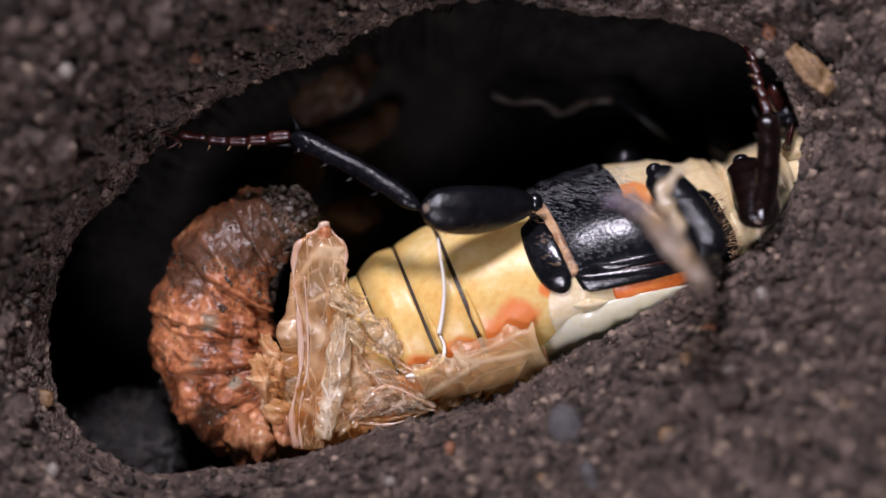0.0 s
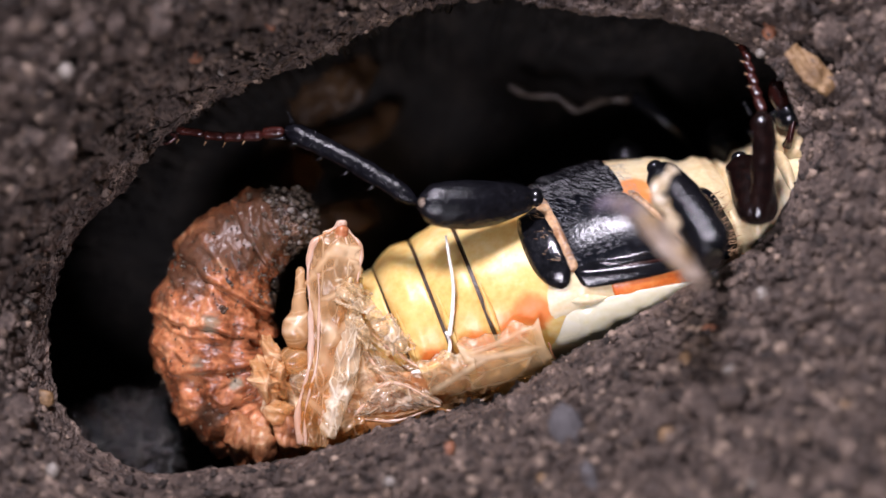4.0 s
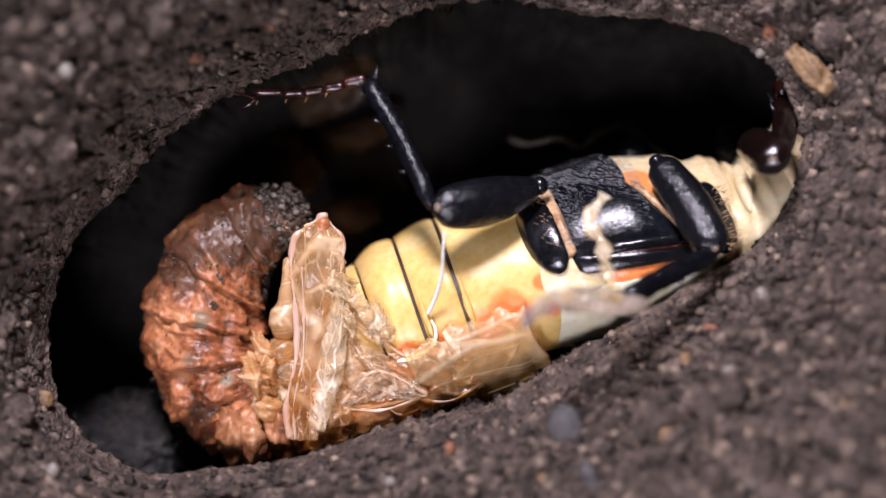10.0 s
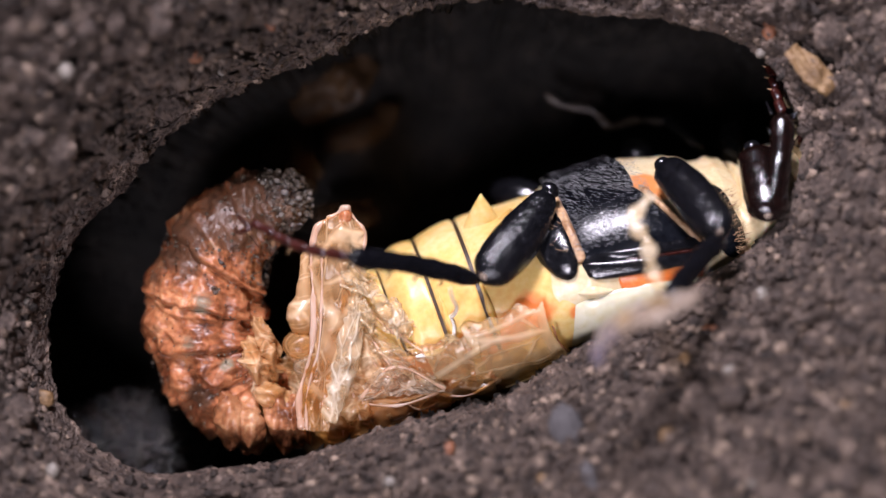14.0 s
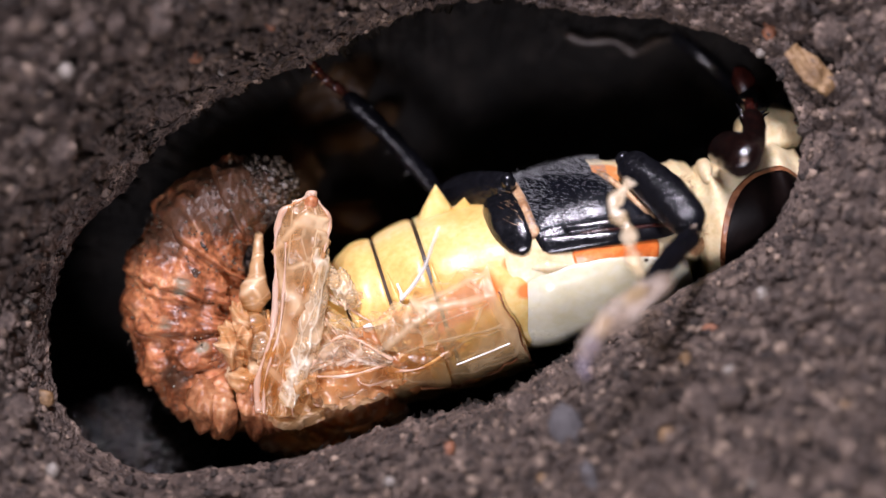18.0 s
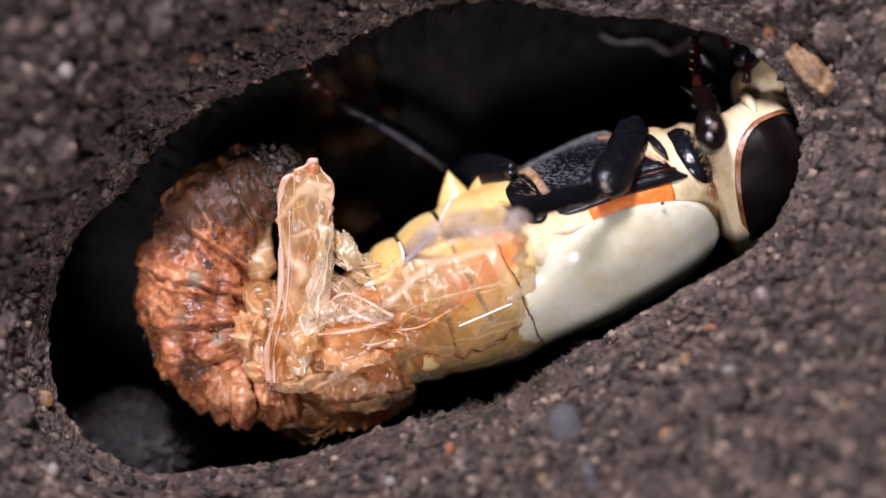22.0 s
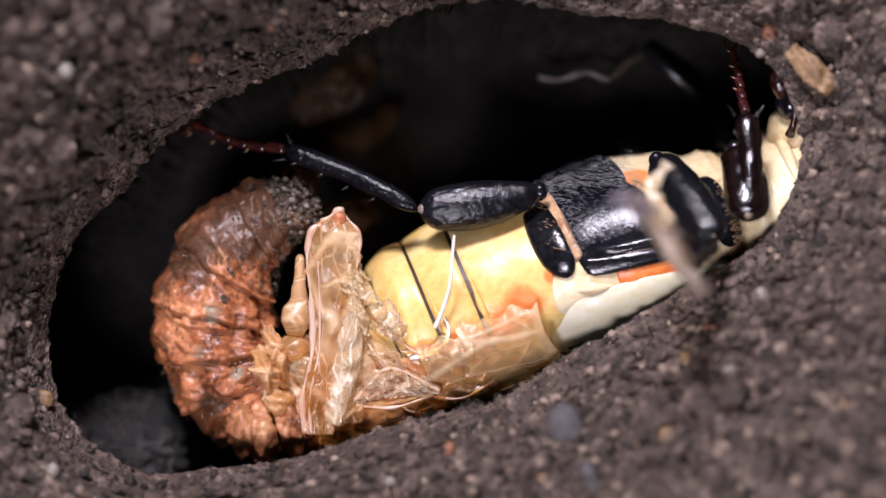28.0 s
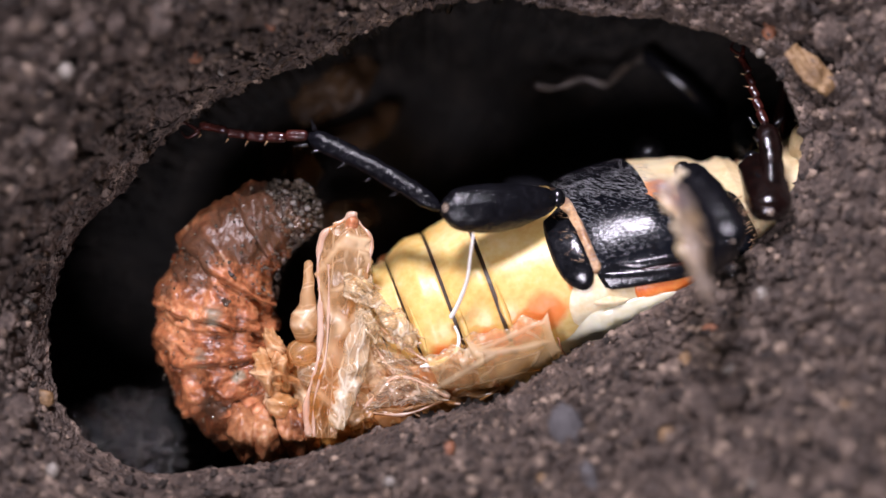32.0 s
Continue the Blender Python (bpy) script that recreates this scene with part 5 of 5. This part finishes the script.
    b(12.5, -1, (738, 467), (668, 724), (602, 420), (562, 786), (424, 534), 0, ((915, 130), (1120, 165)), (796, 580), (838, 440))
    a(13.0, 0, (985, 340), (1185, 290), (812, 420), (675, 195), (490, 175), (1290, 450), (1230, 480), (1070, 510), (1340, 270), (1375, 345), (1385, 200), (1385, 150))
    b(13.0, 0, (740, 469), (665, 720), (603, 416), (560, 780), (421, 527), 0, ((925, 125), (1130, 155)), (800, 580), (845, 450))
    a(13.5, 0, (975, 340), (1178, 290), (840, 480), (634, 327), (444, 246), (1285, 435), (1200, 510), (1050, 570), (1335, 265), (1368, 370), (1385, 200), (1360, 120), 1, 1)
    b(13.5, 0, (745, 469), (665, 717), (606, 412), (560, 775), (421, 519), 0.5, ((945, 145), (1150, 180)), (800, 570), (825, 480))
    a(14.0, 0, (975, 335), (1170, 290), (850, 498), (615, 455), (430, 410), (1280, 420), (1185, 535), (1040, 610), (1330, 260), (1360, 390), (1385, 200), (1340, 90), 1, 1)
    b(14.0, 0, (752, 472), (663, 704), (605, 402), (557, 763), (420, 507), 1, ((965, 165), (1175, 210)), (800, 560), (805, 510))
    a(14.5, 2, (960, 332), (1160, 285), (844, 432), (602, 380), (400, 370), (1270, 420), (1190, 540), (1030, 620), (1320, 260), (1360, 350), (1370, 200), (1335, 110), 1, 1)
    b(14.5, 2, (735, 462), (652, 706), (598, 402), (550, 766), (423, 513), 2, ((965, 150), (1175, 180)), (785, 555), (790, 470))
    a(16.5, 8, (925, 327), (1127, 285), (772, 358), (590, 156), (480, 65), (1250, 415), (1200, 545), (1012, 638), (1300, 255), (1350, 300), (1345, 210), (1325, 150), -1, 1, 1)
    b(16.5, 8, (704, 459), (612, 701), (570, 400), (518, 758), (424, 513), 3, ((1000, 60), (1180, 60)), (740, 548), (788, 410))
    a(17.0, 9, (920, 325), (1120, 284), (770, 350), (590, 150), (490, 70), (1245, 410), (1200, 545), (1010, 640), (1290, 250), (1350, 290), (1340, 210), (1320, 150), -1, 1, 1)
    b(17.0, 9, (692, 458), (600, 694), (562, 397), (507, 753), (418, 510), 3.2, ((1000, 50), (1190, 50)), (730, 545), (785, 405))
    a(18.0, 14, (905, 320), (1100, 280), (785, 355), (605, 160), (510, 80), (1235, 410), (1150, 510), (1010, 640), (1270, 260), (1325, 290), (1330, 200), (1310, 150), -1, 1, 1)
    b(18.0, 14, (669, 450), (577, 671), (545, 370), (481, 735), (387, 479), 4.5, ((1000, 60), (1190, 60)), (710, 530), (785, 405))
    a(18.5, 20, (895, 312), (1100, 272), (788, 348), (600, 162), (500, 70), (1180, 405), (1040, 430), (840, 430), (1250, 255), (1290, 300), (1310, 195), (1275, 135), -1, 1, 1)
    b(18.5, 20, (671, 444), (574, 657), (541, 360), (478, 718), (384, 475), 4, ((1005, 150), (1130, 130)), (700, 512), (765, 420))
    a(19.0, 27, (885, 305), (1100, 260), (790, 340), (595, 165), (490, 60), (1110, 390), (920, 345), (720, 440), (1230, 250), (1240, 310), (1290, 190), (1240, 120), -1, 1, 1)
    b(19.0, 27, (660, 430), (562, 639), (538, 348), (470, 703), (392, 479), 3.4, ((1020, 240), (1110, 160)), (685, 490), (730, 420))
    a(19.5, 31, (888, 302), (1085, 258), (798, 332), (598, 175), (495, 72), (1095, 370), (960, 290), (780, 200), (1205, 270), (1215, 300), (1265, 195), (1230, 105), -1, 1, 1)
    b(19.5, 31, (655, 424), (545, 628), (533, 342), (462, 695), (390, 479), 3.2, ((1040, 180), (1150, 120)), (672, 480), (765, 380))
    a(20.0, 34, (890, 300), (1075, 258), (805, 325), (600, 185), (500, 85), (1080, 350), (1020, 260), (890, 60), (1180, 290), (1190, 290), (1240, 200), (1220, 90), -1, 1, 1)
    b(20.0, 34, (646, 423), (531, 619), (529, 336), (452, 686), (389, 476), 3, ((1060, 100), (1180, 70)), (660, 470), (795, 345))
    a(20.5, 34, (882, 295), (1078, 240), (808, 312), (600, 178), (500, 85), (1080, 340), (970, 300), (895, 130), (1190, 270), (1205, 270), (1260, 195), (1270, 105), -1, 1, 1)
    b(20.5, 34, (642, 413), (521, 599), (532, 325), (442, 666), (392, 462), 2.5, ((1060, 60), (1190, 60)), (655, 450), (800, 325))
    a(21.0, 33, (880, 290), (1090, 218), (810, 300), (600, 170), (500, 85), (1085, 330), (960, 370), (790, 220), (1210, 240), (1230, 250), (1290, 190), (1330, 120), -1, 1, 1)
    b(21.0, 33, (649, 403), (542, 588), (536, 318), (462, 660), (397, 454), 2, ((1060, 60), (1190, 60)), (665, 430), (805, 310))
    a(21.5, 30, (895, 295), (1108, 216), (810, 305), (595, 172), (500, 82), (1080, 335), (930, 375), (745, 320), (1235, 235), (1245, 240), (1265, 175), (1270, 90), -1, 1, 1)
    b(21.5, 30, (665, 397), (554, 586), (536, 316), (476, 662), (400, 454), 2, ((1060, 60), (1190, 60)), (690, 440), (810, 330))
    a(22.0, 27, (910, 300), (1125, 216), (810, 310), (590, 175), (500, 80), (1065, 340), (900, 385), (710, 430), (1260, 230), (1255, 225), (1235, 160), (1220, 70), -1, 1, 1)
    b(22.0, 27, (698, 404), (583, 612), (548, 318), (500, 680), (408, 464), 2, ((1060, 60), (1190, 60)), (720, 460), (812, 348))
    a(22.5, 23, (920, 312), (1130, 232), (850, 380), (575, 180), (498, 80), (1085, 370), (920, 420), (730, 460), (1262, 235), (1280, 290), (1255, 170), (1210, 75))
    b(22.5, 23, (703, 410), (583, 617), (552, 324), (500, 681), (409, 463), 2, ((1050, 60), (1190, 60)), (730, 480), (805, 400))
    a(23.0, 15, (950, 330), (1150, 260), (930, 468), (735, 415), (590, 430), (1145, 420), (960, 480), (800, 510), (1265, 240), (1300, 350), (1275, 180), (1200, 80), 1, 1)
    b(23.0, 15, (741, 455), (628, 668), (600, 364), (535, 725), (428, 484), 1.5, ((1040, 70), (1200, 80)), (770, 540), (790, 500))
    a(23.5, 14, (938, 335), (1145, 258), (877, 500), (634, 521), (500, 490), (1160, 380), (985, 430), (850, 400), (1265, 240), (1300, 350), (1282, 190), (1225, 95), 1, 1)
    b(23.5, 14, (732, 446), (625, 677), (590, 372), (536, 735), (436, 484), 1.2, ((1040, 70), (1200, 80)), (765, 535), (775, 490))
    a(24.0, 13, (925, 330), (1140, 255), (760, 455), (505, 485), (300, 522), (1175, 350), (1010, 410), (900, 340), (1265, 240), (1300, 350), (1290, 200), (1250, 110), 1, 1)
    b(24.0, 13, (721, 441), (617, 672), (556, 384), (530, 731), (423, 484), 1, ((1040, 60), (1200, 70)), (760, 530), (765, 480))
    a(24.5, 10, (933, 338), (1142, 264), (752, 460), (507, 469), (290, 485), (1195, 370), (1080, 430), (950, 370), (1278, 240), (1310, 365), (1295, 200), (1260, 105), 1, 1)
    b(24.5, 10, (720, 435), (622, 672), (560, 390), (533, 732), (425, 492), 0.8, ((1040, 60), (1200, 70)), (764, 540), (772, 485))
    a(25.0, 6, (945, 348), (1145, 275), (760, 465), (500, 460), (310, 445), (1220, 395), (1150, 450), (1050, 400), (1290, 240), (1320, 380), (1300, 200), (1270, 100), 1, 1)
    b(25.0, 6, (729, 449), (642, 701), (575, 408), (550, 760), (430, 511), 0.5, ((1030, 60), (1200, 70)), (770, 560), (785, 490))
    a(25.5, 5, (946, 346), (1146, 276), (755, 448), (511, 428), (311, 360), (1235, 405), (1190, 460), (1080, 390), (1292, 245), (1322, 382), (1305, 200), (1275, 98), 1, 1)
    b(25.5, 5, (729, 442), (645, 701), (578, 405), (553, 761), (426, 510), 0.5, ((1020, 70), (1200, 75)), (770, 565), (790, 470))
    a(27.5, 3, (955, 340), (1156, 279), (738, 385), (502, 300), (310, 240), (1262, 428), (1212, 478), (1108, 335), (1298, 258), (1325, 390), (1318, 200), (1283, 92))
    b(27.5, 3, (726, 456), (655, 706), (592, 406), (566, 764), (430, 515), 0, ((960, 130), (1150, 90)), (770, 578), (808, 425))
    a(28.0, 2, (960, 338), (1160, 280), (740, 372), (505, 265), (325, 235), (1265, 430), (1215, 480), (1110, 330), (1300, 260), (1325, 390), (1320, 200), (1285, 90))
    b(28.0, 2, (726, 455), (654, 710), (595, 408), (565, 769), (436, 522), 0, ((950, 135), (1140, 90)), (770, 580), (812, 418))
    a(29.0, 0, (970, 345), (1178, 286), (755, 368), (520, 248), (320, 238), (1285, 430), (1235, 485), (1160, 335), (1315, 265), (1345, 395), (1340, 212), (1298, 95))
    b(29.0, 0, (747, 456), (660, 710), (608, 412), (570, 768), (435, 519), 0, ((945, 145), (1140, 95)), (785, 580), (826, 410))
    a(30.0, -3, (988, 345), (1195, 291), (775, 362), (545, 225), (340, 240), (1300, 430), (1250, 490), (1190, 340), (1325, 270), (1355, 400), (1355, 220), (1310, 100))
    b(30.0, -3, (776, 456), (668, 718), (622, 412), (576, 773), (436, 524), 0, ((945, 150), (1140, 100)), (800, 580), (840, 405))
    a(31.0, -3, (989, 348), (1200, 295), (778, 367), (545, 233), (340, 240), (1300, 435), (1245, 490), (1190, 325), (1328, 275), (1360, 392), (1355, 220), (1305, 100))
    b(31.0, -3, (776, 453), (671, 720), (620, 412), (570, 776), (438, 528), 0, ((945, 150), (1140, 100)), (800, 572), (843, 410))
    a(32.0, -4, (990, 350), (1205, 298), (780, 370), (545, 240), (340, 240), (1300, 440), (1240, 490), (1190, 310), (1330, 280), (1365, 385), (1355, 220), (1300, 100))
    b(32.0, -4, (767, 449), (669, 715), (617, 412), (570, 775), (438, 527), 0, ((945, 150), (1140, 95)), (798, 562), (846, 415))
    # the loop of skin hangs edge-on but for the times when the foot is raised
    for t, lean in ((0, 78), (10, 78), (10.7, 20), (12.6, 10), (13.4, 78), (18.8, 78), (19.5, 15), (20.7, 10), (21.6, 70), (32, 78)):
        key(loop, t, pose(0, 0, 0, lean, 0, 0))
    # the front body nods and rolls on its own
    for t, lean, dx, dy in ((0, -3, 0, 0), (4, -2, 0, 0), (5.5, 8, 0, 0), (6, 12, 0, 0), (6.5, 8, 0, 0), (7.1, 0, 0, 0), (8, 4, 0, 0), (9, 0, 0, 0), (13, -2, 0, 0), (16.5, 6, 0, 0), (17.5, 8, 0, 0),
                            (18.3, 6, -8, 0), (19, 2, -20, 0), (20, 0, -24, 4), (21, -4, -26, 2), (22, 0, -14, -4), (23, 3, 0, 0), (24.2, 1, 0, 0), (25.2, -3, 0, 0), (28, -4, 0, 0), (30, -3, 0, 0), (32, -3, 0, 0)):
        key(prothorax, t, pose(dx * U, dy * U, 0, -lean, 0, 0))
    for ob, rows in PATHS.items():
        walk(ob, rows)


motions()
